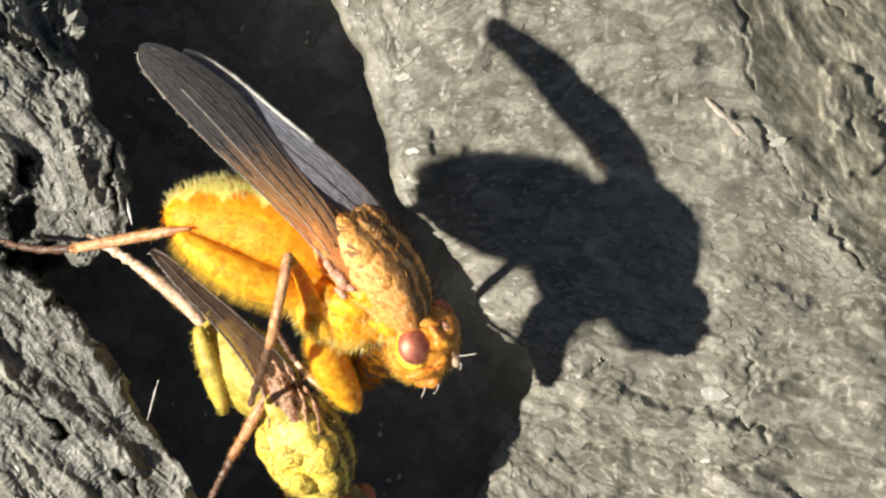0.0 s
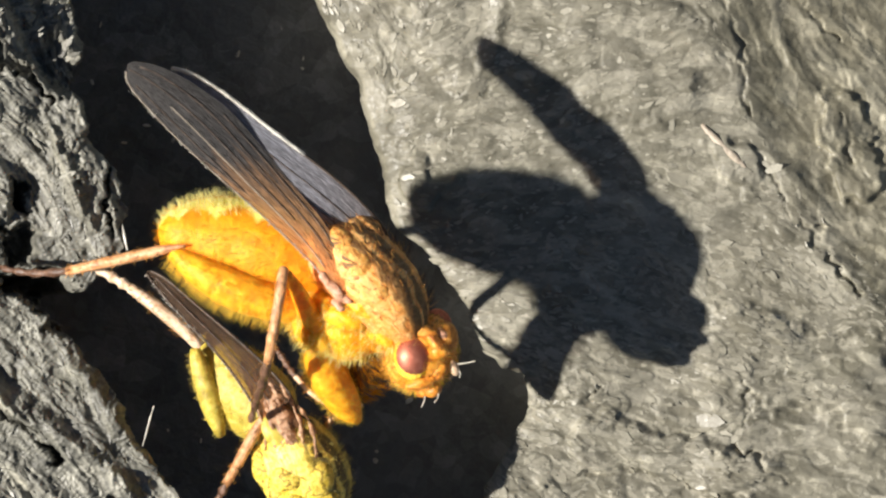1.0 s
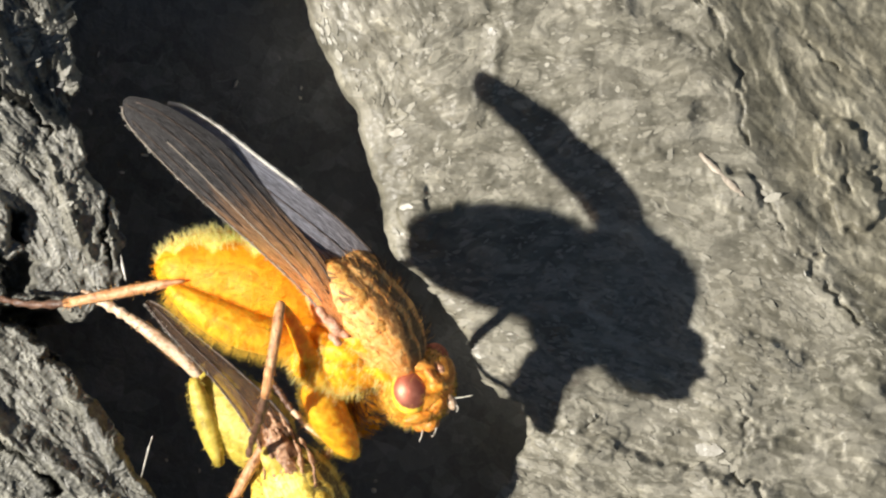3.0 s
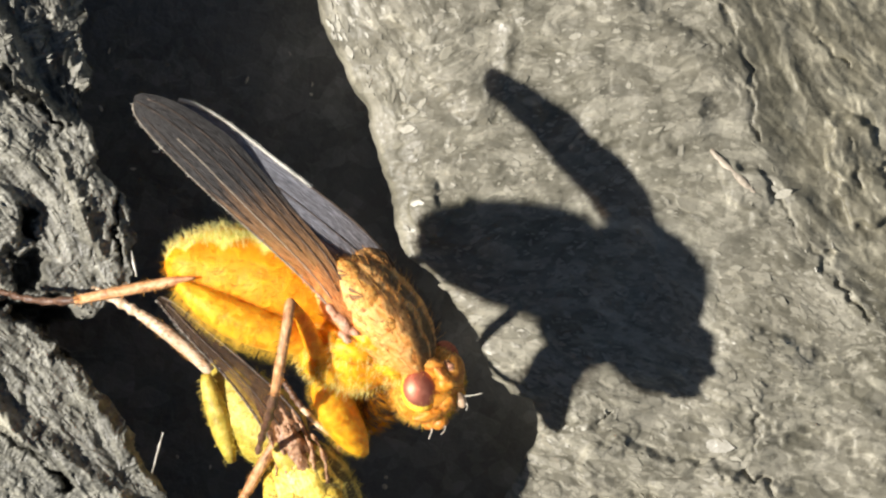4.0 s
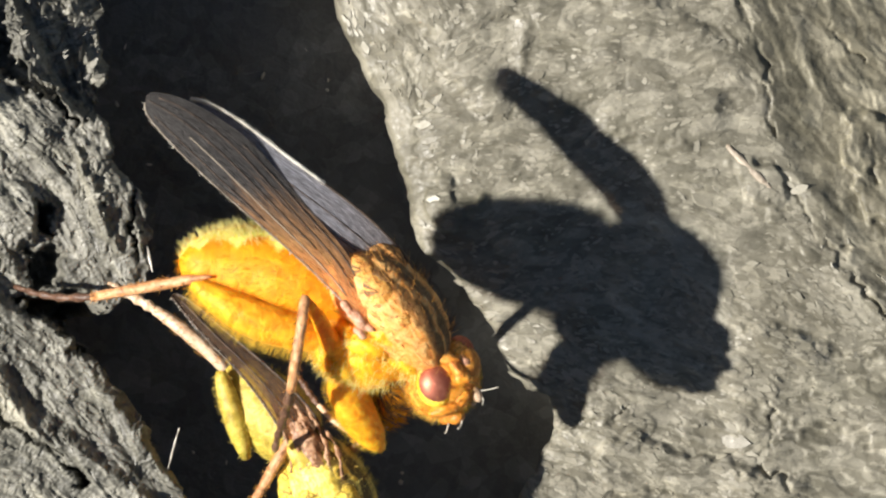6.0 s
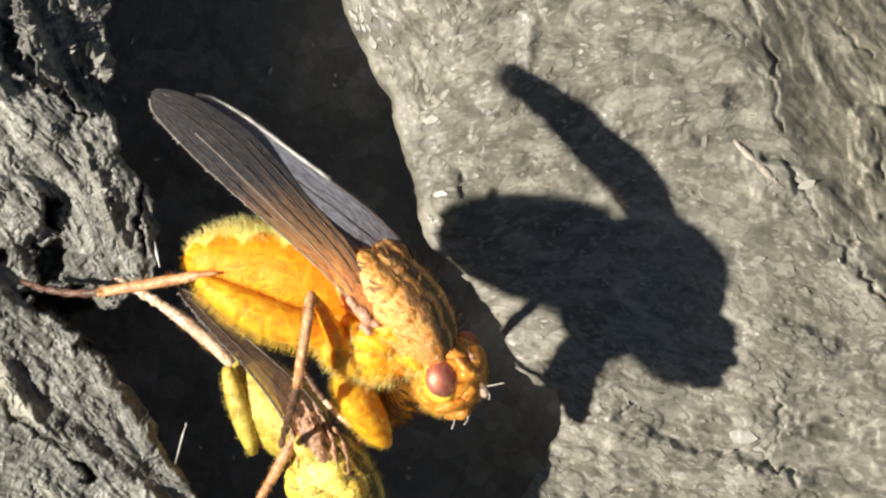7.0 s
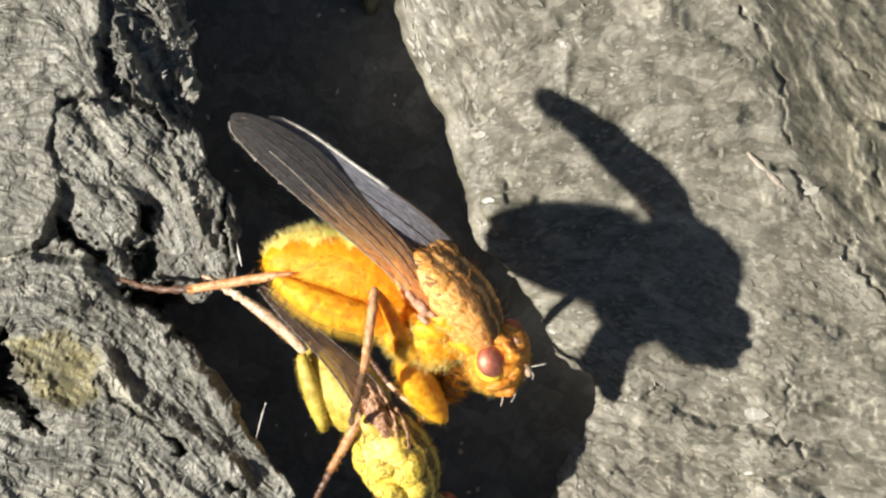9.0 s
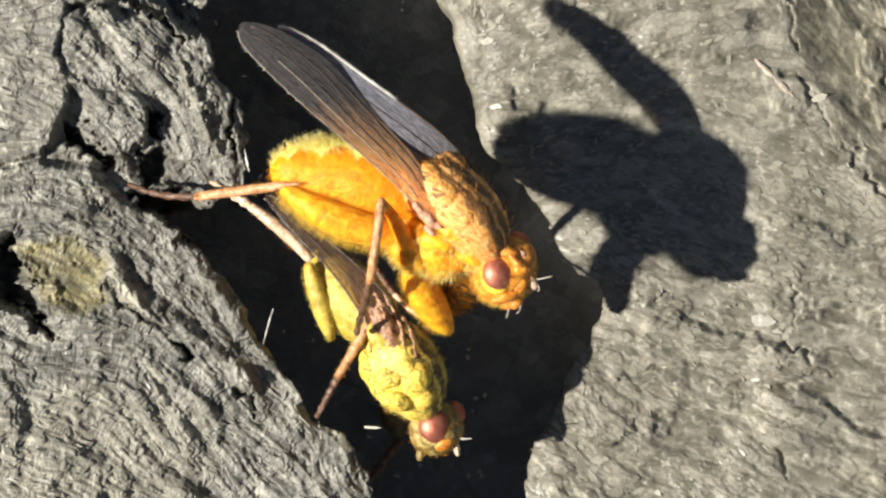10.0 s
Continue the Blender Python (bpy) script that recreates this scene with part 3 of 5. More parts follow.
LEFT_RAISED = [
    ([(100, 250), (130, 260), (165, 321), (192, 400), (207, 460), (172, 460), (140, 378)], 0.34, 0.2),
    ([(-62, 628), (-6, 640), (60, 731), (135, 777), (180, 868), (150, 876), (85, 815), (15, 780), (-40, 708)], 0.42, 0.3),
    ([(125, 770), (204, 838), (290, 925), (262, 940), (178, 872), (108, 808)], 0.34, 0.25),
    ([(140, 690), (200, 700), (255, 790), (320, 880), (295, 885), (215, 810)], 0.26, 0.2),
    ([(-27, 429), (8, 440), (22, 486), (7, 503), (-21, 480)], 0.2, 0.15),
    ([(-300, 520), (-150, 490), (-70, 500), (-20, 560), (-90, 590), (-200, 585), (-300, 590)], 0.36, 0.3),
    ([(60, 870), (140, 905), (215, 1010), (190, 1060), (110, 980)], 0.25, 0.3),
]
LEFT_HOLES = [
    ([(24, 334), (55, 345), (92, 400), (72, 426), (45, 412)], 1.5, 0.15),
    ([(-118, 372), (-76, 390), (-45, 434), (-18, 482), (-49, 490), (-98, 436), (-127, 417)], 1.9, 0.18),
    ([(27, 440), (87, 455), (106, 516), (36, 524), (17, 491)], 1.8, 0.18),
    ([(-4, 514), (150, 526), (200, 590), (190, 655), (104, 632), (55, 575)], 4.6, 0.3),
    ([(-330, 605), (-221, 614), (-180, 696), (-163, 764), (-138, 821), (-169, 834), (-206, 772), (-330, 745)], 4.0, 0.25),
    ([(76, 820), (111, 822), (146, 856), (136, 876), (117, 882), (102, 852)], 1.5, 0.16),
    ([(214, 922), (250, 922), (270, 970), (255, 985), (236, 953)], 1.3, 0.16),
    ([(-215, 629), (-182, 616), (-115, 624), (-60, 650), (-43, 685), (-32, 729), (-58, 772), (-122, 772), (-171, 729), (-193, 685)], 0.22, 0.35),
    ([(-35, 40), (-8, 60), (45, 140), (140, 222), (120, 232), (30, 172), (-30, 120)], 0.8, 0.14),
    ([(-128, 210), (-108, 215), (-96, 300), (-108, 360), (-124, 360), (-116, 295)], 0.22, 0.2),
    ([(-20, 700), (20, 740), (90, 800), (78, 815), (20, 778), (-34, 720)], 0.35, 0.16),
    ([(205, 300), (222, 330), (232, 400), (240, 470), (224, 470), (215, 400)], 0.8, 0.12),
]
# a bleached band beside the olive patch
PALE_BAND = [(-54, 622), (-4, 655), (44, 716), (50, 776), (-24, 750), (-40, 690)]
# how the strands run: a, b, degrees
LEFT_FLOW = [(-230, 100, 5), (-200, 380, -5), (60, 0, -66), (120, 130, -62), (20, 240, -55), (150, 330, -62), (215, 440, -74), (0, 380, -48), (-60, 500, -15), (-220, 540, 10),
             (20, 600, -52), (0, 700, -55), (150, 800, -47), (240, 730, -62), (300, 900, -52), (-110, 670, -25), (-100, 800, -20), (-60, 870, 2), (-150, 960, -12), (60, 960, -50), (430, 1040, -58), (20, 1060, -35)]
RIGHT_FLOW = [(640, 100, -70), (850, 200, 20), (1100, 100, 12), (1250, 250, 5), (1000, 400, 10), (1400, 120, -62), (1480, 300, -60), (1300, 480, -18), (1250, 650, -12), (1500, 600, -25),
              (1000, 820, -12), (1150, 800, -20), (1350, 850, -5), (1100, 950, -30), (1300, 980, -38), (1480, 950, -15), (880, 950, -45), (1000, 1080, -30)]


def frayed(x, y, ragged=0.11):
    """Places shifted a little, so that outlines come out ragged."""
    return x + ragged * layered(x / 0.55, y / 0.55, 500, 4, 0.6), y + ragged * layered(x / 0.55, y / 0.55, 540, 4, 0.6)


def inside(x, y, points, h):
    """How far a point lies within an outline, in mm; below 0 outside it."""
    ring = np.array([at(a, b, h)[:2] for a, b in points])
    best, odd = np.full(x.shape, 1e9), np.zeros(x.shape, bool)
    for p, q in zip(ring, np.roll(ring, -1, axis=0)):
        d = q - p
        t = np.clip(((x - p[0]) * d[0] + (y - p[1]) * d[1]) / (d @ d), 0, 1)
        best = np.minimum(best, np.hypot(x - p[0] - t * d[0], y - p[1] - t * d[1]))
        if p[1] != q[1]:
            odd ^= ((p[1] > y) != (q[1] > y)) & (x < (q[0] - p[0]) * (y - p[1]) / (q[1] - p[1]) + p[0])
    return np.where(odd, best, -best)


def heading(x, y, rows, h):
    """The way of the strands, blended from a few places."""
    u, v = np.zeros_like(x), np.zeros_like(x)
    for a, b, turn in rows:
        p = at(a, b, h)
        w = 1 / ((x - p[0]) ** 2 + (y - p[1]) ** 2 + 0.25) ** 1.5
        u, v = u + w * math.cos(2 * radians(turn)), v + w * math.sin(2 * radians(turn))
    turn = 0.5 * np.arctan2(v, u) + 0.28 * layered(x / 1.5, y / 1.5, 411, 3)
    return np.cos(turn), np.sin(turn)


def strands(x, y, way, size, length, seed):
    """Noise drawn out along the way of the strands, from about -1 to 1."""
    total = 0
    for s in np.linspace(-0.5, 0.5, 9):
        total = total + soft_noise((x + way[0] * s * length) / size, (y + way[1] * s * length) / size, seed)
    return np.clip(total / 4.0, -1.2, 1.2)


def left_way(x, y):
    return heading(x, y, LEFT_FLOW, 3.9)


def right_way(x, y):
    return heading(x, y, RIGHT_FLOW, 0)


def olive_stain(x, y):
    """A yellowish olive patch of older crust on the dark clod."""
    return 0.95 * smooth(-0.25, 0.25, inside(*frayed(x, y, 0.2), LEFT_HOLES[7][0], 3.9))


def pale_crust(x, y):
    """Smoother, bleached stretches of the dark clod, and painted brightness on the olive patch."""
    fx, fy = frayed(x, y)
    total = 0.22 * smooth(-0.1, 0.5, inside(fx, fy, LEFT_SLABS[0][0], 3.9))
    total = np.maximum(total, 0.35 * smooth(-0.05, 0.2, inside(fx, fy, LEFT_RAISED[0][0], 3.9)))
    # the olive patch is lightened for the stronger light on it
    total = np.maximum(total, 0.25 * olive_stain(x, y))
    total = np.maximum(total, 0.75 * smooth(-0.15, 0.35, inside(fx, fy, PALE_BAND, 3.9)))
    p = at(-60, 1060, 3.9)
    r = np.hypot((x - p[0]) / 4.4, (y - p[1]) / 2.9) + 0.22 * layered(x / 1.3, y / 1.3, 153, 4)
    return np.maximum(total, 0.6 * (1 - smooth(0.6, 1.05, r)))


def left_streak(x, y):
    way = left_way(x, y)
    return 0.5 + 0.24 * strands(x, y, way, 0.085, 0.9, 301) + 0.16 * strands(x, y, way, 0.26, 1.8, 307)


def right_streak(x, y):
    """Pale flecks, thick in some places and thin in others, over a duller ground."""
    way = right_way(x, y)
    thick = 0.16 * layered(x / 1.6, y / 1.2, 331, 3)
    small = smooth(0.36, 0.44, strands(x, y, way, 0.12, 0.42, 311) + thick)
    large = smooth(0.36, 0.46, strands(x, y, way, 0.4, 0.8, 317) + 1.2 * thick)
    low = smooth(-0.5, -4.5, y)
    ground_ = 0.10 * strands(x, y, way, 0.2, 0.9, 319)
    return np.clip(0.4 + ground_ + (0.14 + 0.16 * low) * small + (0.26 - 0.06 * low) * large, 0, 1)


def left_height(x, y):
    d = rim(LEFT_RIM, y, 3, 0.26) - x
    way = left_way(x, y)
    fx, fy = frayed(x, y)
    z = 3.55 + 0.2 * layered(x / 5, y / 5, 40, 3)
    for k, (points, level, right, up, edge) in enumerate(LEFT_SLABS):
        share = smooth(-0.03, edge, inside(fx, fy, points, 3.9))
        c = at(*np.mean(points, axis=0), 3.9)
        c = at(80, 40, 3.9) if k == 1 else (at(100, 800, 3.9) if k == 4 else (at(-150, 200, 3.9) if k == 0 else c))
        z = z * (1 - share) + share * (level + right * (x - c[0]) + up * (y - c[1]) + 0.22 * layered(x / 3, y / 3, 510 + k, 2))
    for points, rise, edge in LEFT_RAISED:
        z += rise * smooth(0, edge * 1.6, inside(fx, fy, points, 3.9))
    stain, pale = olive_stain(x, y), smooth(-0.1, 0.5, inside(fx, fy, LEFT_SLABS[0][0], 3.9))
    calm = 1 - 0.8 * np.maximum(stain, 0.55 * pale)
    steep = 1 + 1.6 * smooth(-0.1, 0.3, inside(fx, fy, LEFT_SLABS[1][0], 3.9))
    z += calm * steep * (0.1 * strands(x, y, way, 0.5, 3.2, 601) + 0.06 * strands(x, y, way, 0.2, 1.8, 607) + 0.045 * strands(x, y, way, 0.09, 1.0, 613))
    q = 2.2 * layered(x / 1.1, y / 1.1, 621, 3, 0.55) + 0.9 * strands(x, y, way, 0.4, 1.6, 625)
    z += calm * 0.075 * (np.floor(q) + smooth(0.85, 1.0, q - np.floor(q)))
    z += 0.014 * layered(x / 0.22, y / 0.22, 631, 3)
    hx, hy = frayed(x, y, 0.24)
    for points, deep, edge in LEFT_HOLES:
        z -= deep * smooth(0, edge * (1.2 if deep < 1 else 2.2), inside(hx, hy, points, 3.9))
    # towards the gap the crust falls away in ragged steps
    near = d.clip(0, 0.6) / 0.6
    z -= 0.18 * (1 - near) ** 1.6
    z -= 70.0 * np.maximum(-d, 0)
    far = np.hypot(x + 25, y * 0.9)
    z -= 18 * smooth(38, 62, far)
    return np.maximum(z, FLOOR - 0.8)


def right_height(x, y):
    d = x - rim(RIGHT_RIM, y, 5, 0.14)
    way = right_way(x, y)
    z = 0.3 * layered(x / 5, y / 5, 60, 3) + 0.05 * layered(x / 1.6, y / 1.6, 64, 4, 0.5)
    over = x - rim(FOLD, y, 8, 0.25)
    beyond = smooth(-0.3, 0.8, over)
    low = smooth(-2.5, -4.5, y)
    z += 0.018 * (1 + 0.6 * beyond + 0.6 * low) * strands(x, y, way, 0.5, 1.5, 651) + 0.013 * (1 + 0.2 * beyond + low) * strands(x, y, way, 0.2, 0.8, 657)
    z += 0.009 * strands(x, y, way, 0.09, 0.35, 663)
    q = 1.1 * layered(x / 1.6, y / 1.6, 671, 2, 0.5) + 1.3 * strands(x, y, way, 0.4, 1.8, 675)
    z += (0.03 + 0.006 * beyond + 0.02 * low) * (np.floor(q) + smooth(0.75, 1.0, q - np.floor(q)))
    z -= 0.7 * gash(x, y, RIGHT_MARKS, 0.5) + 0.11 * (x - 4.5).clip(0, 12) * smooth(-1.5, -4.5, y)
    z += mounds(x, y, RIGHT_MOUNDS)
    p = at(1220, 590, 0)
    z += 0.36 * np.exp(-((x - p[0]) / 3.6) ** 2 - ((y - p[1]) / 2.4) ** 2)
    z += 0.05 * beyond * layered(x / 0.8, y / 1.0, 161, 4, 0.5)
    z -= 0.15 * smooth(-0.3, 1.2, over) + 0.34 * over.clip(0, 8)
    # a rounded shoulder over the gap
    near, round_ = d.clip(0, 2.2) / 2.2, 0.25 + 0.75 * smooth(-0.8, 1.2, y)
    z -= round_ * (0.85 * (1 - near) ** 2.2 + 0.45 * (1 - d.clip(0, 0.45) / 0.45) ** 2)
    z -= 11.0 * np.maximum(-d, 0)
    far = np.hypot(x - 24, y * 0.9)
    z -= 15 * smooth(38, 62, far)
    return np.maximum(z, FLOOR - 0.8)


def olive_side(x, y):
    """Beyond the fold the pale crust is more olive."""
    return 0.12 * smooth(-0.3, 0.8, x - rim(FOLD, y, 8, 0.25))


def small_height(x, y):
    p = at(504, -166, 0)
    r = np.hypot((x - p[0]) / (0.5 + 0.25 * (y - p[1] + 2).clip(0, 2)), (y - p[1]) / 2.15) + 0.12 * layered(x / 0.8, y / 0.8, 141, 3)
    z = -1.6 + 0.5 * (y - p[1]).clip(-2, 0) - 0.55 * (x - p[0]) + 0.12 * layered(x / 0.7, y / 0.7, 143, 4) - 0.6 * smooth(0.6, 1.0, r) - 12 * smooth(1.0, 1.35, r)
    return np.maximum(z, FLOOR - 0.8)


left_clod = sheet("clod", fine_axis(-88, 2, -18.0, -3.5, 0.036), fine_axis(-66, 66, -12.0, 9.3, 0.036), left_height, CRUST_DARK, olive_stain, -0.3, pale_crust, left_streak)
tagged(left_clod, "dark grey fibrous clod of dried dung, cracked and ragged", "clod", group="clods")
right_clod = sheet("clod", fine_axis(-6.5, 90, -5.5, 13.6, 0.042), fine_axis(-66, 66, -12.0, 9.3, 0.042), right_height, CRUST_PALE, olive_side, 0.3, None, right_streak)
tagged(right_clod, "olive grey clod of dried dung with rough sunlit crust", "clod", group="clods")
small_clod = sheet("clod", np.arange(-7.2, -2.6, 0.09), np.arange(6.2, 13.2, 0.09), small_height, CRUST_PALE)
tagged(small_clod, "small olive grey lump of dried dung in the gap", "clod", group="clods")

def flake_mesh(seed, mat):
    """A thin broken plate, about one unit long, domed and ragged."""
    rng = np.random.default_rng(seed)
    n = 9
    ring = [(math.cos(a) * 0.5 * rng.uniform(0.7, 1.1), math.sin(a) * 0.5 * rng.uniform(0.7, 1.1)) for a in np.linspace(0, 2 * math.pi, n, endpoint=False)]
    verts = [(x, y, -0.9) for x, y in ring] + [(x * 0.94, y * 0.94, rng.uniform(-0.3, 0.2)) for x, y in ring] + [(rng.uniform(-0.2, 0.2), rng.uniform(-0.1, 0.1), 0.4)]
    faces = [(k, (k + 1) % n, n + (k + 1) % n, n + k) for k in range(n)] + [(n + k, n + (k + 1) % n, 2 * n) for k in range(n)]
    return mesh_from("flake", verts, faces, mat)


def flakes(clod, height, way, mat, count, a_span, b_span, size, slim, wild, seed, tip, flat_, raised=0.1):
    """Loose flakes of crust lying on a clod."""
    rng = np.random.default_rng(seed)
    kinds = [flake_mesh(seed + k, mat) for k in range(7)]
    x, y = (rng.uniform(*a_span, count * 8) - 784) * STEP, (441 - rng.uniform(*b_span, count * 8)) * STEP
    z, zx, zy = height(x, y), height(x + 0.15, y), height(x, y + 0.15)
    u, v = way(x, y)
    bow = np.abs(height(x - 0.3 * u, y - 0.3 * v) + height(x + 0.3 * u, y + 0.3 * v) - 2 * z)
    good = (z > -0.5) & (np.abs(zx - z) < 0.18) & (np.abs(zy - z) < 0.18) & (bow < 0.08) & (olive_stain(x, y) < 0.3)
    for i in np.flatnonzero(good)[:count]:
        up = Vector((-(zx[i] - z[i]) / 0.15, -(zy[i] - z[i]) / 0.15, 1)) + Vector((rng.normal(-raised, tip), rng.normal(0, tip), 0))
        ob = new("flake", kinds[int(rng.integers(7))])
        ob.parent = clod
        long = min(size * rng.lognormal(0, 0.4), size * 1.6)
        spin = Matrix.Rotation(math.atan2(v[i], u[i]) + radians(rng.normal(0, wild)), 4, "Z")
        ob.matrix_basis = (Matrix.Translation((x[i] * MM, y[i] * MM, z[i] * MM)) @ up.to_track_quat("Z", "Y").to_matrix().to_4x4() @ spin
                           @ Matrix.Diagonal((long, long * slim * rng.uniform(0.7, 1.3), flat_, 1)))


def fibres(clod, height, way, mat, count, a_span, b_span, size, slim, wild, seed, tip, label, proud=0.012):
    """Many short flat fibres and chips, in one mesh."""
    rng = np.random.default_rng(seed)
    x = (rng.uniform(*a_span, count) - 784) * STEP
    y = (441 - rng.uniform(*b_span, count)) * STEP
    along = way(x, y)
    a = np.arctan2(along[1], along[0]) + np.radians(rng.normal(0, wild, count))
    ex, ey = 0.16 * np.cos(a), 0.16 * np.sin(a)
    z, zx, zy = height(x, y), height(x + 0.1, y), height(x, y + 0.1)
    bow = np.abs(height(x + ex, y + ey) + height(x - ex, y - ey) - 2 * z)
    keep = (z > -0.5) & (olive_stain(x, y) < 0.3) & (np.abs(zx - z) < 0.16) & (np.abs(zy - z) < 0.16) & (bow < 0.04)
    x, y, z, a, zx, zy = (v[keep] for v in (x, y, z, a, zx, zy))
    m = len(x)
    up = np.stack([-(zx - z) / 0.1 + rng.normal(-0.05, tip, m), -(zy - z) / 0.1 + rng.normal(0, tip, m), np.ones(m)], 1)
    up /= np.linalg.norm(up, axis=1)[:, None]
    e = np.stack([np.cos(a), np.sin(a), np.zeros(m)], 1)
    e -= up * np.sum(e * up, axis=1)[:, None]
    e /= np.linalg.norm(e, axis=1)[:, None]
    f = np.cross(up, e)
    long = (size * rng.lognormal(0, 0.4, m) * 0.5)[:, None]
    wide = long * slim * rng.uniform(0.6, 1.5, m)[:, None]
    c = np.stack([x, y, z], 1)
    edge = ((-1, 0.1), (-0.4, -1), (0.5, -0.8), (1, 0), (0.4, 1), (-0.5, 0.8))
    low = [c + e * u * long + f * v * wide - up * 0.03 for u, v in edge]
    high = [c + e * u * long * 0.93 + f * v * wide * 0.85 + up * proud for u, v in edge]
    verts = np.stack(low + high, 1).reshape(-1, 3)
    ring = [(k, (k + 1) % 6, 6 + (k + 1) % 6, 6 + k) for k in range(6)] + [(6, 7, 8, 9), (6, 9, 10, 11)]
    faces = (np.arange(m)[:, None, None] * 12 + np.array(ring)[None]).reshape(-1, 4).tolist()
    ob = part("fibre_mat", mesh_from("fibre_mat", verts, faces, mat, None, False), clod, label)
    return tagged(ob, kind="stuff")


reach = np.concatenate([-np.geomspace(40000, 30, 30), np.linspace(-25, 25, 21), np.geomspace(30, 40000, 30)])
ground = sheet("ground", reach, reach, floor_height, SOIL)
tagged(ground, "dark damp soil deep in the gap between clods", "ground", kind="structure")


# ---- flies ----
def leg(name, thing, origin, femur, tibia, tarsus, mats, hairs, seed, label=""):
    """A leg in three joints; the upper one carries the others."""
    body = loft(femur, origin, 10, 12, 0.015, 0.3, seed)
    top = part(name, mesh_from(name, *body[:2], mats[0], body[2]), thing, label)
    if hairs:
        part("fuzz", mesh_from("fuzz", *fuzz(body, hairs[0], hairs[1], hairs[2], hairs[3], seed), hairs[4]), top)
    shin = loft(tibia, origin, 12, 8, 0.006, 0.15, seed + 1)
    part("shin", mesh_from("shin", *shin[:2], mats[1], shin[2]), top, "rust brown shin with short bristles")
    way = at(*tibia[-1][:3]) - at(*tibia[0][:3])
    way = way / np.linalg.norm(way)
    part("shin_bristles", mesh_from("shin_bristles", *fuzz(shin, way * 0.8, 46, 0.22, 0.009, seed + 2), DARK_HAIR), top)
    part("shin_hair", mesh_from("shin_hair", *fuzz(shin, way * 0.5, 90, 0.16, 0.008, seed + 4), SAND_HAIR), top)
    # the foot is a chain of short joints, each a little swollen at its end
    line = spline(tarsus, 26)
    swell = np.tile((1.0, 0.9, 1.0, 1.25, 1.35), 6)[:26]
    line[:, 3] *= swell
    line[:, 4] *= swell
    foot = loft(line, origin, 40, 8, 0.004, 0.1, seed + 3)
    part("foot", mesh_from("foot", *foot[:2], mats[2], foot[2]), top, "dark jointed foot")
    return top


def wing(name, thing, origin, front, back, mat, veins, ripple, label, edge=None):
    """A membrane between its front and back edges, rows of (a, b, h) from root to tip, with raised veins."""
    n, m = 40, 14
    f, b = spline(front, n), spline(back, n)
    verts, uvs, faces = [], [], []
    for i in range(n):
        p, q = at(*f[i]), at(*b[i])
        for k in range(m):
            t = k / (m - 1)
            camber = 0.12 * math.sin(math.pi * t) * math.sin(math.pi * min(1, i / (n - 1) * 1.05))
            verts.append(p * (1 - t) + q * t + np.array((0, 0, camber + ripple * math.sin(t * 15 + i * 0.06))))
            uvs.append((i / (n - 1), t))
    for i in range(n - 1):
        for k in range(m - 1):
            faces.append((i * m + k, i * m + k + 1, (i + 1) * m + k + 1, (i + 1) * m + k))
    count = len(verts)
    grid = np.array(verts)
    verts = [*(grid + (0, 0, 0.008)), *(grid - (0, 0, 0.008))]
    faces += [tuple(count + v for v in reversed(fc)) for fc in faces]
    top = part(name, mesh_from(name, np.array(verts) - origin, faces, mat, uvs + uvs), thing, label)
    for t0, t1, i0, i1, r in veins:
        rows = []
        for i in np.linspace(i0 * (n - 1), i1 * (n - 1), 12):
            s = (i / (n - 1) - i0) / max(i1 - i0, 1e-6)
            k = (t0 + (t1 - t0) * s) * (m - 1)
            i_, k_ = min(int(i), n - 2), min(int(k), m - 2)
            u, w = i - i_, k - k_
            v = ((grid[i_ * m + k_] * (1 - w) + grid[i_ * m + k_ + 1] * w) * (1 - u)
                 + (grid[(i_ + 1) * m + k_] * (1 - w) + grid[(i_ + 1) * m + k_ + 1] * w) * u)
            near = 1 - v[2] / EYE
            rows.append((v[0] / STEP / near + 784, 441 - v[1] / STEP / near, v[2] + 0.012, r, r))
        tube = loft(rows, origin, 24, 6)
        part("vein", mesh_from("vein", *tube[:2], edge if edge and t0 in (0, 0.3) else VEIN, tube[2]), top)
        if t0 == 0:
            part("edge_bristles", mesh_from("edge_bristles", *fuzz(tube, (-0.3, -0.1, 0), 260, 0.09, 0.008, 44), FIBRE), top)
    return top


def ellipsoid(a, b, h, ra, rb, rh, origin, turn=0.0, rows=14, cols=20, lump=0.0, seed=1):
    c = at(a, b, h)
    t = radians(turn)
    verts, faces, uvs, normals = [], [], [], []
    for i in range(rows + 1):
        lat = math.pi * i / rows
        for k in range(cols):
            lon = 2 * math.pi * k / cols
            n = np.array((math.sin(lat) * math.cos(lon), math.sin(lat) * math.sin(lon), math.cos(lat)))
            p = n * (ra * STEP, rb * STEP, rh * STEP)
            g = n / (ra, rb, rh)
            g /= np.linalg.norm(g)
            spin = np.array(((math.cos(t), -math.sin(t), 0), (math.sin(t), math.cos(t), 0), (0, 0, 1)))
            verts.append(c + spin @ p)
            normals.append(spin @ g)
            uvs.append((i / rows, k / cols))
    for i in range(rows):
        for k in range(cols):
            j = (k + 1) % cols
            faces.append((i * cols + k, (i + 1) * cols + k, (i + 1) * cols + j, i * cols + j))
    verts, normals = np.array(verts), np.array(normals)
    if lump:
        verts = verts + normals * (lump * layered(verts[:, 0] / 0.25 + verts[:, 2] / 0.3, verts[:, 1] / 0.25, seed, 3))[:, None]
    return verts - origin, faces, uvs, normals


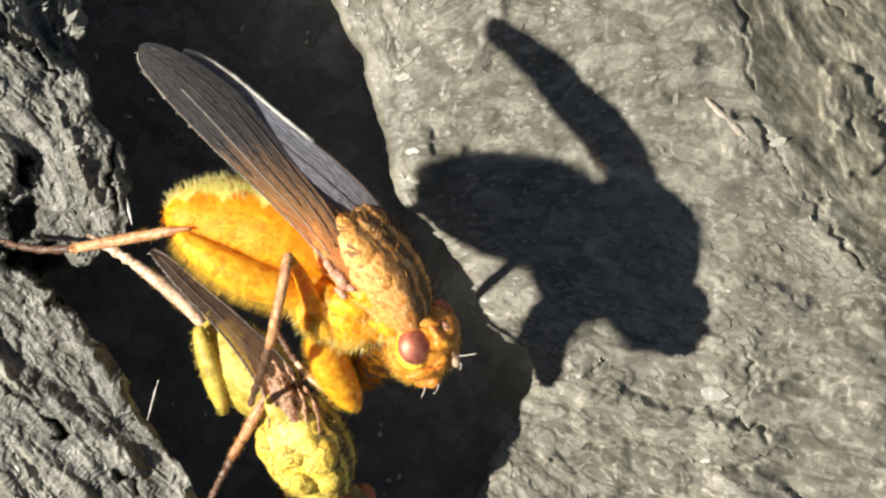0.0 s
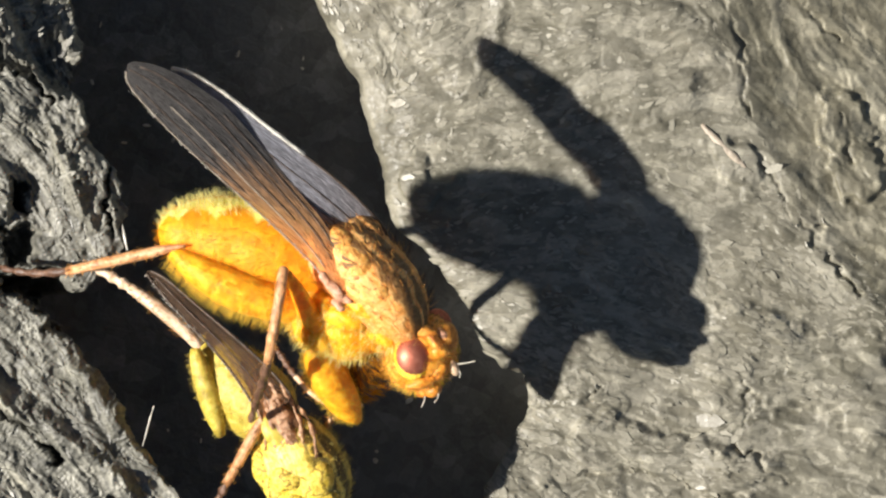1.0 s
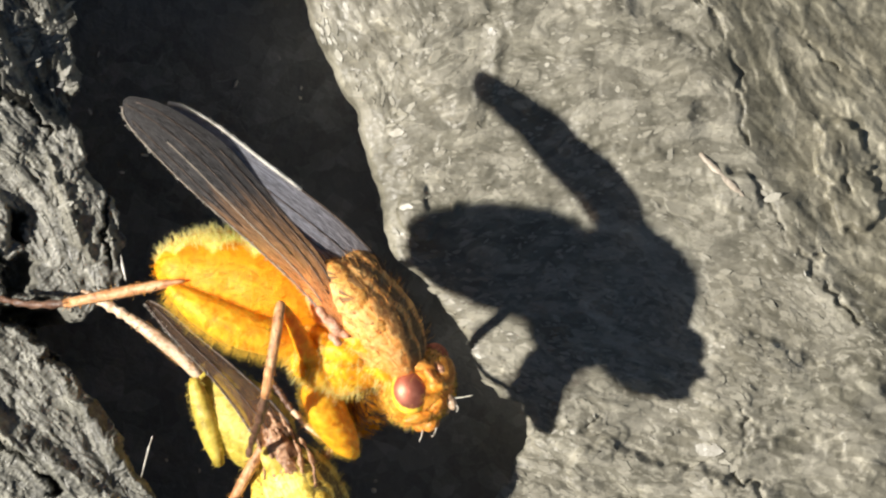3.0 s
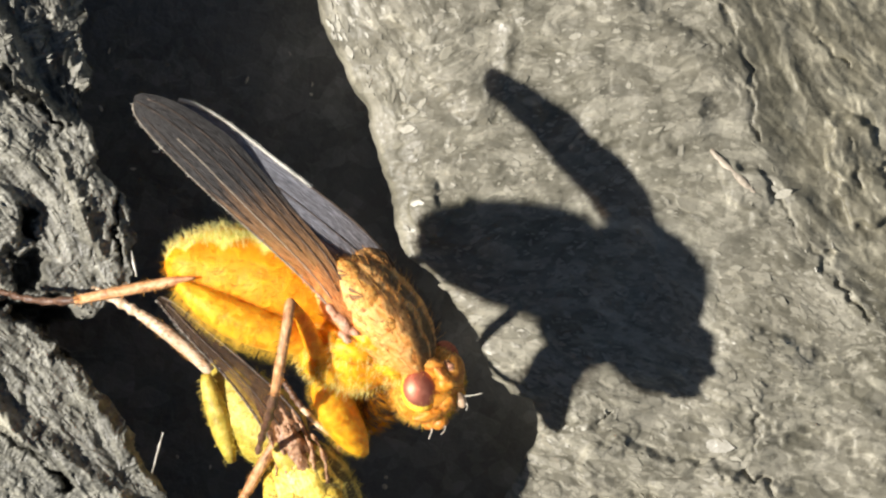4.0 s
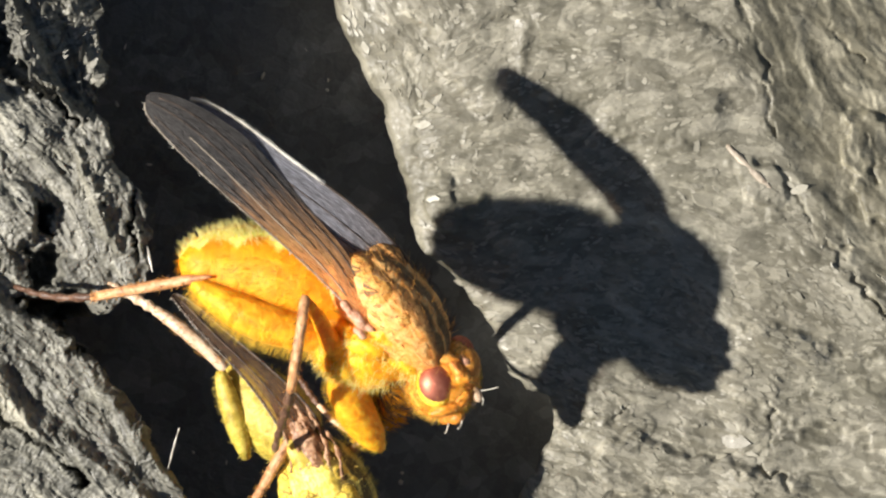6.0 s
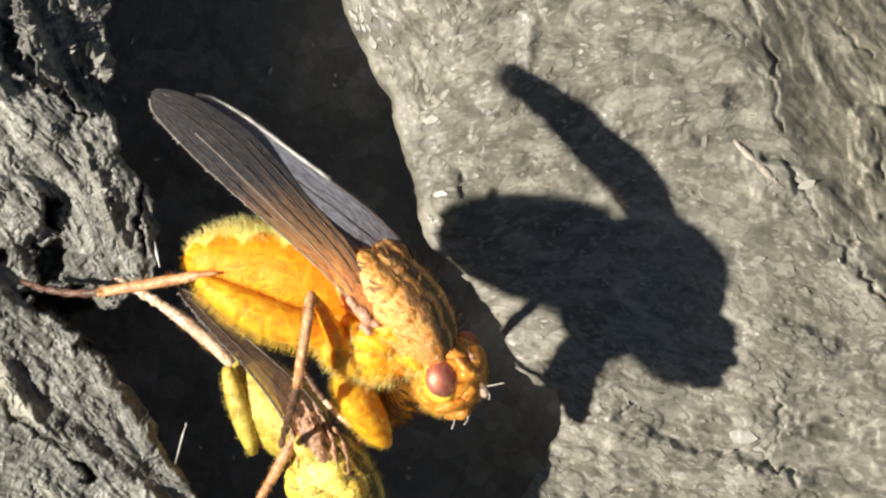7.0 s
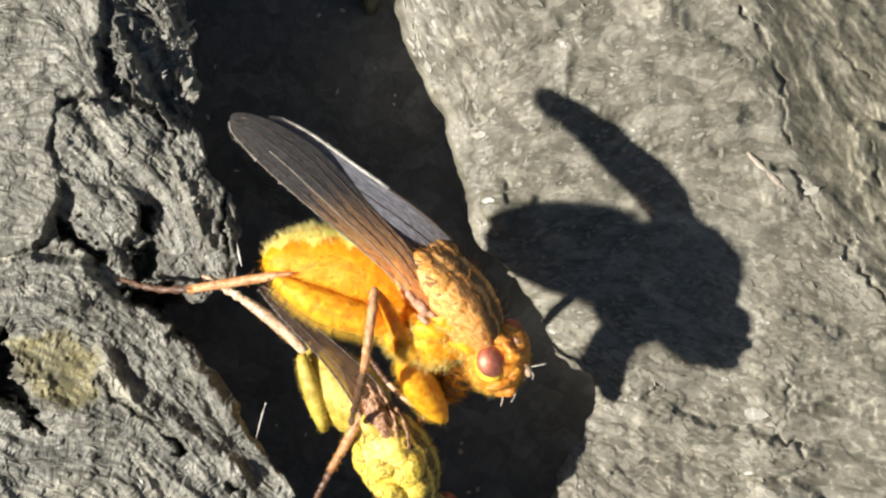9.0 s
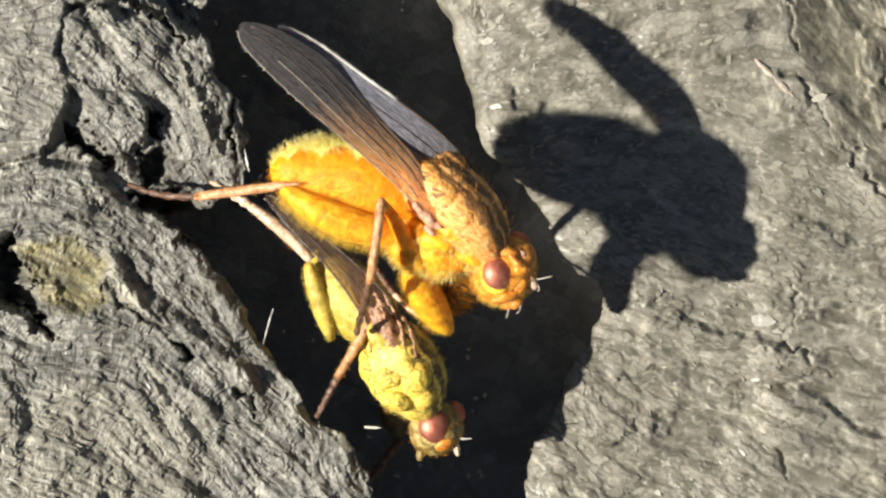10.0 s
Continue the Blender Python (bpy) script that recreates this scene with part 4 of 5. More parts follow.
def spike(points, thick, origin):
    rows = [(*p, max(0.6, thick * (1 - 0.85 * i / (len(points) - 1))), max(0.6, thick * (1 - 0.85 * i / (len(points) - 1))))
            for i, p in enumerate(points)]
    return loft(rows, origin, 8, 5)


MALE_AT = at(600, 550, 6.8)
FEMALE_AT = at(540, 830, 4.0)
LOWER = np.array((0, 0, 0.7))


def build_male():
    fly = new("yellow_fly")
    fly.location = MALE_AT * MM
    tagged(fly, "golden yellow furry dung fly, male, mounted on a mate", "fly", group="mating flies")
    o = MALE_AT
    back = (-0.85, 0.25, 0.0)
    belly = loft([(612, 545, 6.4, 34, 44), (565, 524, 6.3, 68, 68), (505, 497, 6.3, 84, 80), (440, 482, 6.3, 80, 80), (380, 470, 6.4, 68, 70),
                  (335, 464, 6.5, 48, 56), (310, 461, 6.5, 26, 32), (300, 460, 6.5, 6, 6)], o, 60, 32, 0.02, 0.6, 3, 5.5)
    abdomen = part("abdomen", mesh_from("abdomen", *belly[:2], BELLY, belly[2]), fly, "golden yellow furry abdomen")
    part("fuzz", mesh_from("fuzz", *fuzz(belly, (-0.35, 0.25, 0), 4600, 0.32, 0.0085, 5, 0.4, lambda n, r: n[1] * 0.97 + n[0] * 0.25 > 0.45 + 0.25 * r.random() or n[0] < -0.6), TOP_GOLD), abdomen)
    part("fuzz", mesh_from("fuzz", *fuzz(belly, (-0.9, 0.0, 0), 3600, 0.2, 0.004, 6, 0.25), GOLD_HAIR), abdomen)
    chest = loft([(572, 462, 6.9, 22, 26), (606, 486, 6.95, 60, 60), (654, 521, 6.95, 72, 78), (697, 568, 6.8, 70, 78), (730, 612, 6.6, 56, 62),
                  (750, 645, 6.4, 30, 38)], o, 40, 40, 0.045, 0.28, 8)
    thorax = part("thorax", mesh_from("thorax", *chest[:2], THORAX, chest[2]), fly, "orange brown thorax with dark stripes along the back")
    part("fuzz", mesh_from("fuzz", *fuzz(chest, (-0.3, 0.2, 0), 1900, 0.2, 0.007, 15, 0.4, lambda n, r: n[0] * 0.75 + n[1] * 0.66 < -0.2), SAND_HAIR), thorax)
    part("bristles", mesh_from("bristles", *fuzz(chest, (-1.1, 0.9, 0), 170, 0.26, 0.009, 17, 0.15), DARK_HAIR), thorax)
    part("bristles", mesh_from("bristles", *fuzz(chest, (-0.35, 0.3, 0), 520, 0.5, 0.010, 16, 0.3, lambda n, r: n[0] * 0.75 + n[1] * 0.66 > 0.35), DARK_HAIR), thorax)
    breast = loft([(560, 560, 6.5, 26, 34), (595, 600, 6.4, 46, 56), (640, 640, 6.3, 50, 58), (682, 645, 6.4, 30, 40), (715, 652, 6.3, 18, 22)], o, 14, 20, 0.03, 0.4, 18)
    chest_low = part("breast", mesh_from("breast", *breast[:2], GOLD, breast[2]), fly, "bright yellow furry underside")
    part("fuzz", mesh_from("fuzz", *fuzz(breast, (-0.1, -0.5, 0), 1100, 0.24, 0.005, 19), PALE_GOLD), chest_low)
    part("body_hair", mesh_from("body_hair", *fuzz(chest, (-1.5, 1.5, 0), 200, 0.3, 0.009, 117, 0.3), RUSTY_HAIR), thorax)
    part("body_hair", mesh_from("body_hair", *fuzz(chest, (-1.5, 1.5, 0), 260, 0.3, 0.010, 118, 0.3), SAND_HAIR), thorax)
    part("bristles", mesh_from("bristles", *fuzz(chest, (-0.3, 0.5, 0), 110, 0.5, 0.008, 124, 0.25, lambda n, r: n[0] * 0.75 + n[1] * 0.66 > 0.6), SAND_HAIR), thorax)
    part("body_hair", mesh_from("body_hair", *fuzz(belly, (-1.4, -0.3, 0), 700, 0.24, 0.008, 119, 0.3, lambda n, r: n[1] < 0.5), GOLD_HAIR), abdomen)
    part("body_hair", mesh_from("body_hair", *fuzz(belly, (-1.2, -0.3, 0), 110, 0.22, 0.008, 120, 0.3, lambda n, r: n[1] < 0.35), RUSTY_HAIR), abdomen)
    part("body_hair", mesh_from("body_hair", *fuzz(breast, (-0.3, -0.8, 0), 500, 0.26, 0.009, 121, 0.3), TOP_GOLD), chest_low)
    shield = loft([(604, 424, 6.9, 8, 10), (626, 442, 6.95, 30, 26), (656, 466, 6.95, 40, 34), (684, 496, 6.9, 30, 30)], o, 16, 20, 0.05, 0.2, 20)
    part("scutellum", mesh_from("scutellum", *shield[:2], THORAX, shield[2]), fly, "small rough plate behind the thorax")
    # plates of the flank: (a, b, height, half axes, turn, material, fur)
    for a, b, h, ra, rb, rh, turn, skin, fur in (
            (654, 516, 7.86, 44, 27, 26, -47, PLATE, 0), (626, 478, 7.75, 30, 22, 22, -50, PLATE, 0), (690, 560, 7.72, 36, 26, 26, -50, PLATE, 0),
            (656, 585, 7.55, 40, 20, 24, -35, LEMON, 120), (700, 606, 7.3, 32, 22, 26, -48, LEMON, 120), (724, 632, 6.95, 22, 18, 24, -50, LEMON, 100),
            (632, 612, 7.15, 46, 22, 30, -18, GOLD, 120), (690, 634, 6.9, 42, 19, 26, -40, GOLD, 260),
            (596, 590, 7.1, 20, 30, 26, 20, GOLD, 120), (556, 618, 6.95, 18, 42, 28, 10, GOLD, 420), (584, 640, 6.8, 24, 34, 26, 25, LEMON, 620), (630, 654, 6.6, 42, 20, 26, -5, GOLD, 700)):
        lobe = ellipsoid(a, b, h, ra, rb, rh, o, turn, 18, 24, 0.03, int(a))
        top = part("side_plate", mesh_from("side_plate", *lobe[:2], skin, lobe[2]), fly, "wrinkled orange plate on the flank" if skin is PLATE else "yellow furry plate on the flank")
        if fur:
            part("fuzz", mesh_from("fuzz", *fuzz(lobe, (-0.2, -0.7, 0), 2 * fur, 0.22, 0.005, int(a)), PALE_GOLD), top)
            part("body_hair", mesh_from("body_hair", *fuzz(lobe, (-0.3, -0.8, 0), fur // 3 + 30, 0.26, 0.009, int(a) + 1), TOP_GOLD), top)
        part("body_hair", mesh_from("body_hair", *fuzz(lobe, (-0.9, 0.4, 0), 40, 0.2, 0.009, int(a) + 2), RUSTY_HAIR), top)
    for a, b, h, ra, rb, rh, turn in ((612, 560, 8.06, 24, 9, 5, -46), (628, 576, 7.98, 18, 8, 5, -30), (598, 546, 8.08, 18, 7, 4, -52), (620, 588, 7.85, 13, 7, 5, -40)):
        flap = ellipsoid(a, b, h, ra, rb, rh, o, turn, 12, 16, 0.04, 4)
        part("wing_base", mesh_from("wing_base", *flap[:2], ROSY, flap[2]), fly, "rosy wrinkled wing base")

    skull = ellipsoid(767, 672, 6.25, 62, 68, 58, o, -28, 18, 26, 0.03, 6)
    head = part("head", mesh_from("head", *skull[:2], HEAD, skull[2]), fly, "orange furry head")
    part("fuzz", mesh_from("fuzz", *fuzz(skull, (-0.1, -0.45, 0), 2000, 0.16, 0.006, 22), PALE_GOLD), head)
    part("bristles", mesh_from("bristles", *fuzz(skull, (0.25, 0.15, 0.1), 150, 0.3, 0.009, 23), DARK_HAIR), head)
    part("body_hair", mesh_from("body_hair", *fuzz(skull, (-0.2, 0.6, 0), 200, 0.2, 0.009, 122), RUSTY_HAIR), head)
    part("body_hair", mesh_from("body_hair", *fuzz(skull, (-0.3, -0.5, 0), 500, 0.2, 0.009, 123), SAND_HAIR), head)
    part("beard", mesh_from("beard", *fuzz(skull, (0.1, -0.6, 0.1), 900, 0.2, 0.007, 24, 0.3, lambda n, r: n[1] < -0.45), PALE_GOLD), head, "pale fringe of hair under the cheek")
    rimmed = ellipsoid(752, 682, 7.0, 31, 38, 14, o, 8, 12, 20)
    part("eye_rim", mesh_from("eye_rim", *rimmed[:2], LEMON, rimmed[2]), head, "pale yellow rim round the eye")
    for a, b, h, ra, rb, rh, turn, skin in ((772, 634, 7.05, 26, 11, 12, -12, FACE), (790, 650, 7.05, 22, 9, 12, -50, FACE), (799, 668, 6.95, 17, 14, 14, -30, HEAD), (730, 668, 6.95, 10, 26, 10, 10, LEMON),
                                            (768, 724, 6.8, 30, 12, 14, 20, HEAD), (806, 640, 6.85, 16, 10, 12, -45, ROSY), (800, 704, 6.8, 18, 13, 14, 50, HEAD), (756, 620, 6.9, 22, 9, 10, 20, ROSY)):
        patch = ellipsoid(a, b, h, ra, rb, rh, o, turn, 10, 16, 0.04, int(b))
        plate = part("head_plate", mesh_from("head_plate", *patch[:2], skin, patch[2]), fly, "rusty orange plate on the head")
        part("fuzz", mesh_from("fuzz", *fuzz(patch, (0.1, -0.2, 0.2), 90, 0.13, 0.007, int(a)), SAND_HAIR), plate)
        part("bristles", mesh_from("bristles", *fuzz(patch, (0.2, 0.2, 0.2), 16, 0.2, 0.008, int(a) + 5), DARK_HAIR), plate)
    for a, b, h, ra, rb, rh in ((754, 679, 6.95, 32, 36, 24), (796, 624, 5.7, 26, 30, 34)):
        ball = ellipsoid(a, b, h, ra, rb, rh, o, 8, 14, 20)
        part("eye", mesh_from("eye", *ball[:2], EYE_RED, ball[2]), head, "glossy red-brown eye")
    face = ellipsoid(806, 655, 6.5, 26, 38, 34, o, -15, 12, 16, 0.02, 7)
    part("face", mesh_from("face", *face[:2], FACE, face[2]), head, "rusty orange face")
    for a, b, h, ra, rb, rh, turn in ((826, 698, 6.7, 9, 15, 9, 20), (817, 704, 6.2, 8, 14, 8, 10), (790, 738, 6.4, 15, 12, 14, 30), (772, 742, 6.2, 13, 10, 12, 0)):
        knob = ellipsoid(a, b, h, ra, rb, rh, o, turn, 8, 12, 0.02, 9)
        part("mouthpart", mesh_from("mouthpart", *knob[:2], FACE if b > 730 else PINKISH, knob[2]), head)
    for points in (((828, 692, 6.7), (845, 690, 6.8), (864, 686, 6.9)), ((832, 700, 6.7), (838, 708, 6.8), (836, 716, 6.9)),
                   ((800, 742, 6.5), (798, 752, 6.6), (792, 760, 6.7)), ((776, 748, 6.3), (774, 758, 6.4), (770, 768, 6.4))):
        hair = spike(points, 1.7, o)
        part("feeler", mesh_from("feeler", *hair[:2], PALE_HAIR, hair[2]), head, "whitish bristle")

    side = ((-0.35, -0.55, 0.1), 2800, 0.36, 0.005, PALE_GOLD)
    hind = leg("hind_leg", fly, o, [(565, 606, 6.9, 18, 20), (505, 586, 7.15, 32, 32), (435, 562, 7.3, 34, 33), (372, 530, 7.35, 27, 26), (326, 497, 7.3, 12, 13)],
        [(356, 487, 7.6, 2, 2), (335, 490, 7.5, 5, 5), (308, 495, 7.3, 9, 9), (230, 510, 6.7, 10, 9), (145, 527, 5.9, 8, 8)],
        [(145, 527, 5.9, 7, 7), (90, 529, 5.3, 6, 6), (45, 522, 4.8, 5, 5), (8, 511, 4.25, 4, 4)], (GOLD, SHANK, TOE), side, 30, "yellow furry hind thigh")
    leg("middle_leg", fly, o, [(590, 645, 6.6, 16, 18), (572, 612, 7.3, 19, 18), (548, 565, 7.9, 13, 12), (528, 533, 8.3, 7, 7)],
        [(525, 524, 8.4, 7, 7), (522, 534, 8.45, 9, 9), (517, 570, 8.5, 9, 9), (509, 618, 8.45, 9, 9), (502, 660, 8.2, 9, 9), (497, 692, 7.9, 8, 8)],
        [(497, 690, 7.9, 8, 8), (487, 730, 6.8, 7, 7), (477, 760, 5.9, 6, 6), (468, 795, 5.0, 5, 5)], (GOLD, SHANK, TOE),
        ((-0.1, -0.3, 0), 350, 0.16, 0.007, GOLD_HAIR), 40, "short yellow thigh with a rust brown shin")
    leg("front_leg", fly, o, [(588, 650, 6.3, 18, 22), (592, 684, 5.8, 31, 32), (612, 729, 5.3, 34, 34), (640, 772, 4.85, 25, 25), (658, 796, 4.65, 8, 8)],
        [(652, 792, 4.6, 7, 7), (610, 766, 4.9, 7, 7), (575, 744, 5.1, 6, 6), (545, 715, 5.2, 5, 5)],
        [(545, 715, 5.2, 5, 5), (530, 695, 4.95, 5, 5), (515, 672, 4.8, 5, 5), (500, 655, 4.75, 4, 4)], (GOLD, PINKISH, TOE),
        ((-0.5, -0.1, 0), 1500, 0.2, 0.005, PALE_GOLD), 50, "yellow furry front thigh")
    leg("front_leg", fly, o, [(672, 660, 5.4, 20, 22), (670, 692, 4.7, 34, 30), (660, 724, 4.3, 32, 28), (646, 750, 4.2, 12, 12)],
        [(646, 750, 4.2, 8, 8), (632, 768, 4.0, 7, 7), (612, 790, 3.75, 7, 7), (596, 810, 3.5, 6, 6)],
        [(596, 810, 3.5, 5, 5), (588, 822, 3.4, 5, 5), (582, 832, 3.35, 5, 5), (576, 842, 3.3, 4, 4)], (DUSKY, SHANK, TOE),
        ((0.5, -0.15, 0), 700, 0.42, 0.008, GOLD_HAIR), 60, "dusky front thigh with golden bristles")
    leg("middle_leg", fly, o, [(650, 610, 6.0, 18, 18), (632, 588, 5.5, 18, 18), (618, 572, 5.0, 14, 14), (608, 562, 4.75, 9, 9)],
        [(606, 560, 4.75, 8, 8), (603, 590, 4.25, 8, 8), (598, 620, 3.65, 8, 8), (590, 655, 3.1, 7, 7)],
        [(590, 655, 3.1, 6, 6), (583, 675, 3.0, 5, 5), (574, 695, 3.1, 5, 5), (566, 715, 3.4, 4, 4)], (GOLD, SHANK, TOE), None, 70, "short yellow thigh with a rust brown shin")

    wing("wing", fly, o, [(622, 572, 8.05), (570, 512, 8.1), (500, 446, 8.2), (425, 380, 8.4), (355, 318, 8.6), (298, 262, 8.7), (261, 222, 8.75), (243, 196, 8.75), (241, 178, 8.75)],
         [(632, 562, 8.05), (628, 510, 8.02), (596, 446, 7.92), (542, 380, 7.94), (482, 308, 8.05), (425, 246, 8.22), (362, 200, 8.4), (302, 170, 8.6), (258, 161, 8.75), (243, 167, 8.75)], WING,
         [(0.0, 0.0, 0.0, 0.99, 1.3), (0.3, 0.33, 0.1, 0.64, 0.9), (0.14, 0.16, 0.35, 0.8, 0.45), (0.5, 0.5, 0.25, 0.93, 0.4), (0.66, 0.78, 0.12, 0.85, 0.35), (0.9, 0.86, 0.1, 0.55, 0.6)],
         0.004, "smoky translucent wing with dark veins", TWIG)
    # the thick white vein on the outer half paints the front edge's glint
    wing("wing", fly, o, [(716, 482, 6.1), (694, 442, 6.95), (620, 370, 7.56), (502, 282, 7.85), (414, 215, 7.98), (354, 181, 8.1), (320, 172, 8.15)],
         [(640, 505, 6.6), (590, 466, 7.5), (520, 415, 7.88), (440, 345, 7.96), (368, 272, 7.95), (328, 215, 8.05), (316, 182, 8.1)], WING_SHEEN,
         [(0.0, 0.0, 0.42, 0.99, 3.2), (0.01, 0.01, 0.0, 0.43, 2.2), (0.35, 0.45, 0.0, 0.85, 0.9), (0.6, 0.7, 0.0, 0.7, 0.8)],
         0.006, "smoky translucent wing with a white glint painted along its front edge", FIBRE)
    return fly


def build_female():
    fly = new("yellow_green_fly")
    fly.location = (FEMALE_AT - LOWER) * MM
    tagged(fly, "yellow-green dung fly, female, clinging in the crack under her mate", "fly", group="mating flies")
    o = FEMALE_AT
    belly = loft([(535, 800, 4.1, 30, 40), (505, 770, 4.1, 62, 62), (465, 728, 4.1, 66, 66), (430, 690, 4.1, 54, 54), (405, 655, 4.1, 32, 34), (390, 630, 4.1, 8, 8)], o, 18, 22, 0.02, 0.5, 80)
    abdomen = part("abdomen", mesh_from("abdomen", *belly[:2], LIME, belly[2]), fly, "olive yellow smooth abdomen")
    part("fuzz", mesh_from("fuzz", *fuzz(belly, (-0.4, 0.3, 0), 900, 0.18, 0.008, 81), LIME_HAIR), abdomen)
    chest = loft([(520, 785, 4.2, 30, 34), (540, 815, 4.3, 60, 62), (566, 862, 4.2, 72, 72), (588, 908, 4.0, 68, 68), (602, 940, 3.8, 48, 50), (612, 962, 3.6, 24, 26)], o, 40, 40, 0.03, 0.3, 85)
    thorax = part("thorax", mesh_from("thorax", *chest[:2], THORAX_F, chest[2]), fly, "crazed yellow-green thorax with dark stripes along the back")
    part("fuzz", mesh_from("fuzz", *fuzz(chest, (-0.2, 0.3, 0), 1500, 0.2, 0.006, 86), LIME_HAIR), thorax)
    part("bristles", mesh_from("bristles", *fuzz(chest, (0, 0.3, 0), 240, 0.36, 0.009, 87, 0.3, lambda n, r: n[0] > 0.45 or r.random() < 0.1), DARK_HAIR), thorax)
    for a, b, h, ra, rb, rh, turn in ((500, 864, 4.45, 24, 40, 26, 8), (545, 884, 4.98, 34, 30, 24, 0), (592, 886, 5.04, 28, 38, 22, 10), (552, 930, 4.82, 34, 26, 26, -15),
                                      (604, 924, 4.8, 28, 26, 22, 0), (522, 905, 4.6, 24, 34, 26, 20), (576, 840, 4.95, 20, 34, 22, 0), (520, 836, 4.6, 20, 30, 24, 10)):
        lobe = ellipsoid(a, b, h, ra, rb, rh, o, turn, 24, 32, 0.028, int(a + b))
        part("side_plate", mesh_from("side_plate", *lobe[:2], LEMON_PALE, lobe[2]), fly, "lemon yellow wrinkled plate on the flank")
    skull = ellipsoid(632, 990, 3.3, 54, 56, 50, o, -40, 16, 24, 0.03, 88)
    head = part("head", mesh_from("head", *skull[:2], OLIVE, skull[2]), fly, "dull yellow head with an orange cheek")
    part("fuzz", mesh_from("fuzz", *fuzz(skull, (0, -0.3, 0), 300, 0.14, 0.008, 89), GOLD_HAIR), head)
    for a, b, h, ra, rb, rh in ((627, 986, 3.89, 31, 34, 22), (668, 960, 3.0, 22, 26, 30)):
        ball = ellipsoid(a, b, h, ra, rb, rh, o, 8, 14, 20)
        part("eye", mesh_from("eye", *ball[:2], EYE_RED, ball[2]), head, "glossy red-brown eye")
    cheek = ellipsoid(645, 1018, 3.6, 28, 18, 26, o, 15, 10, 14, 0.02, 90)
    part("cheek", mesh_from("cheek", *cheek[:2], FACE, cheek[2]), head, "orange cheek")
    for a, b, h, ra, rb, turn in ((673, 1030, 3.5, 7, 17, 10), (600, 1040, 3.1, 9, 16, -10)):
        knob = ellipsoid(a, b, h, ra, rb, 8, o, turn, 8, 12)
        part("mouthpart", mesh_from("mouthpart", *knob[:2], PINKISH if a > 650 else OLIVE, knob[2]), head)
    hair = spike(((678, 1010, 3.6), (690, 1011, 3.7), (704, 1010, 3.8)), 2.6, o)
    part("feeler", mesh_from("feeler", *hair[:2], PALE_HAIR, hair[2]), head, "whitish bristle")
    for a, b, h, ra, rb, turn in ((535, 800, 5.05, 9, 34, 25), (548, 820, 4.98, 8, 30, 12), (520, 770, 5.1, 8, 26, 35), (560, 838, 4.9, 12, 16, 0)):
        fold = ellipsoid(a, b, h, ra, rb, 7, o, turn, 8, 12, 0.05, int(b))
        part("wing_base", mesh_from("wing_base", *fold[:2], SHANK, fold[2]), fly, "brown wrinkled wing base")
    sheath = loft([(486, 692, 5.05, 10, 8), (508, 738, 5.15, 18, 14), (532, 788, 5.15, 24, 16), (546, 826, 5.1, 17, 14), (556, 850, 5.0, 6, 6)], o, 40, 24, 0.09, 0.16, 131)
    part("wing_sheath", mesh_from("wing_sheath", *sheath[:2], DARK_FOLD, sheath[2]), fly, "brown crumpled base of the folded wings")
    for rows in ([(500, 700, 5.35, 5, 4), (522, 745, 5.4, 7, 5), (540, 790, 5.4, 7, 5), (548, 826, 5.3, 4, 4)], [(482, 700, 5.3, 4, 4), (500, 748, 5.35, 6, 5), (512, 792, 5.35, 6, 5), (522, 838, 5.2, 4, 4)],
                 [(524, 712, 5.35, 4, 4), (546, 752, 5.35, 6, 5), (562, 796, 5.35, 7, 5), (568, 838, 5.3, 4, 4)], [(470, 715, 5.2, 3, 3), (484, 760, 5.3, 5, 4), (498, 800, 5.2, 5, 4), (500, 836, 5.0, 3, 3)],
                 [(540, 740, 5.3, 3, 3), (572, 776, 5.3, 5, 4), (586, 812, 5.3, 5, 4), (590, 850, 5.3, 3, 3)]):
        fold = loft([(a, b, h - 0.04, 0.42 * w, 0.6 * d) for a, b, h, w, d in rows], o, 24, 10, 0.07, 0.14, int(rows[0][0]))
        part("wing_fold", mesh_from("wing_fold", *fold[:2], DARK_FOLD, fold[2]), fly, "brown crumpled fold of the wing base")
    soft = ((0.0, -0.3, 0), 260, 0.16, 0.008, LIME_HAIR)
    leg("hind_leg", fly, o, [(420, 808, 4.3, 9, 12), (408, 770, 4.6, 18, 20), (392, 715, 4.8, 19, 21), (378, 672, 4.9, 14, 15), (375, 655, 4.9, 9, 9)],
        [(384, 652, 4.9, 10, 10), (350, 620, 4.9, 12, 11), (300, 580, 4.8, 12, 11), (255, 550, 4.7, 9, 9)],
        [(255, 550, 4.7, 8, 8), (225, 533, 4.5, 8, 8), (190, 515, 4.2, 6, 6), (165, 503, 3.9, 5, 5)], (LIME, PINKISH, PINKISH), soft, 100, "yellow-green hind thigh")
    leg("middle_leg", fly, o, [(540, 850, 4.8, 14, 16), (525, 820, 5.0, 20, 20), (508, 795, 5.1, 16, 16), (498, 778, 5.1, 9, 9)],
        [(498, 776, 5.1, 10, 10), (475, 815, 4.9, 10, 10), (450, 860, 4.6, 9, 9), (427, 901, 4.2, 8, 8)],
        [(427, 901, 4.2, 7, 7), (412, 930, 3.9, 6, 6), (398, 958, 3.75, 6, 6), (384, 984, 3.7, 5, 5)], (LIME, SHANK, TOE), None, 110, "brown middle leg")
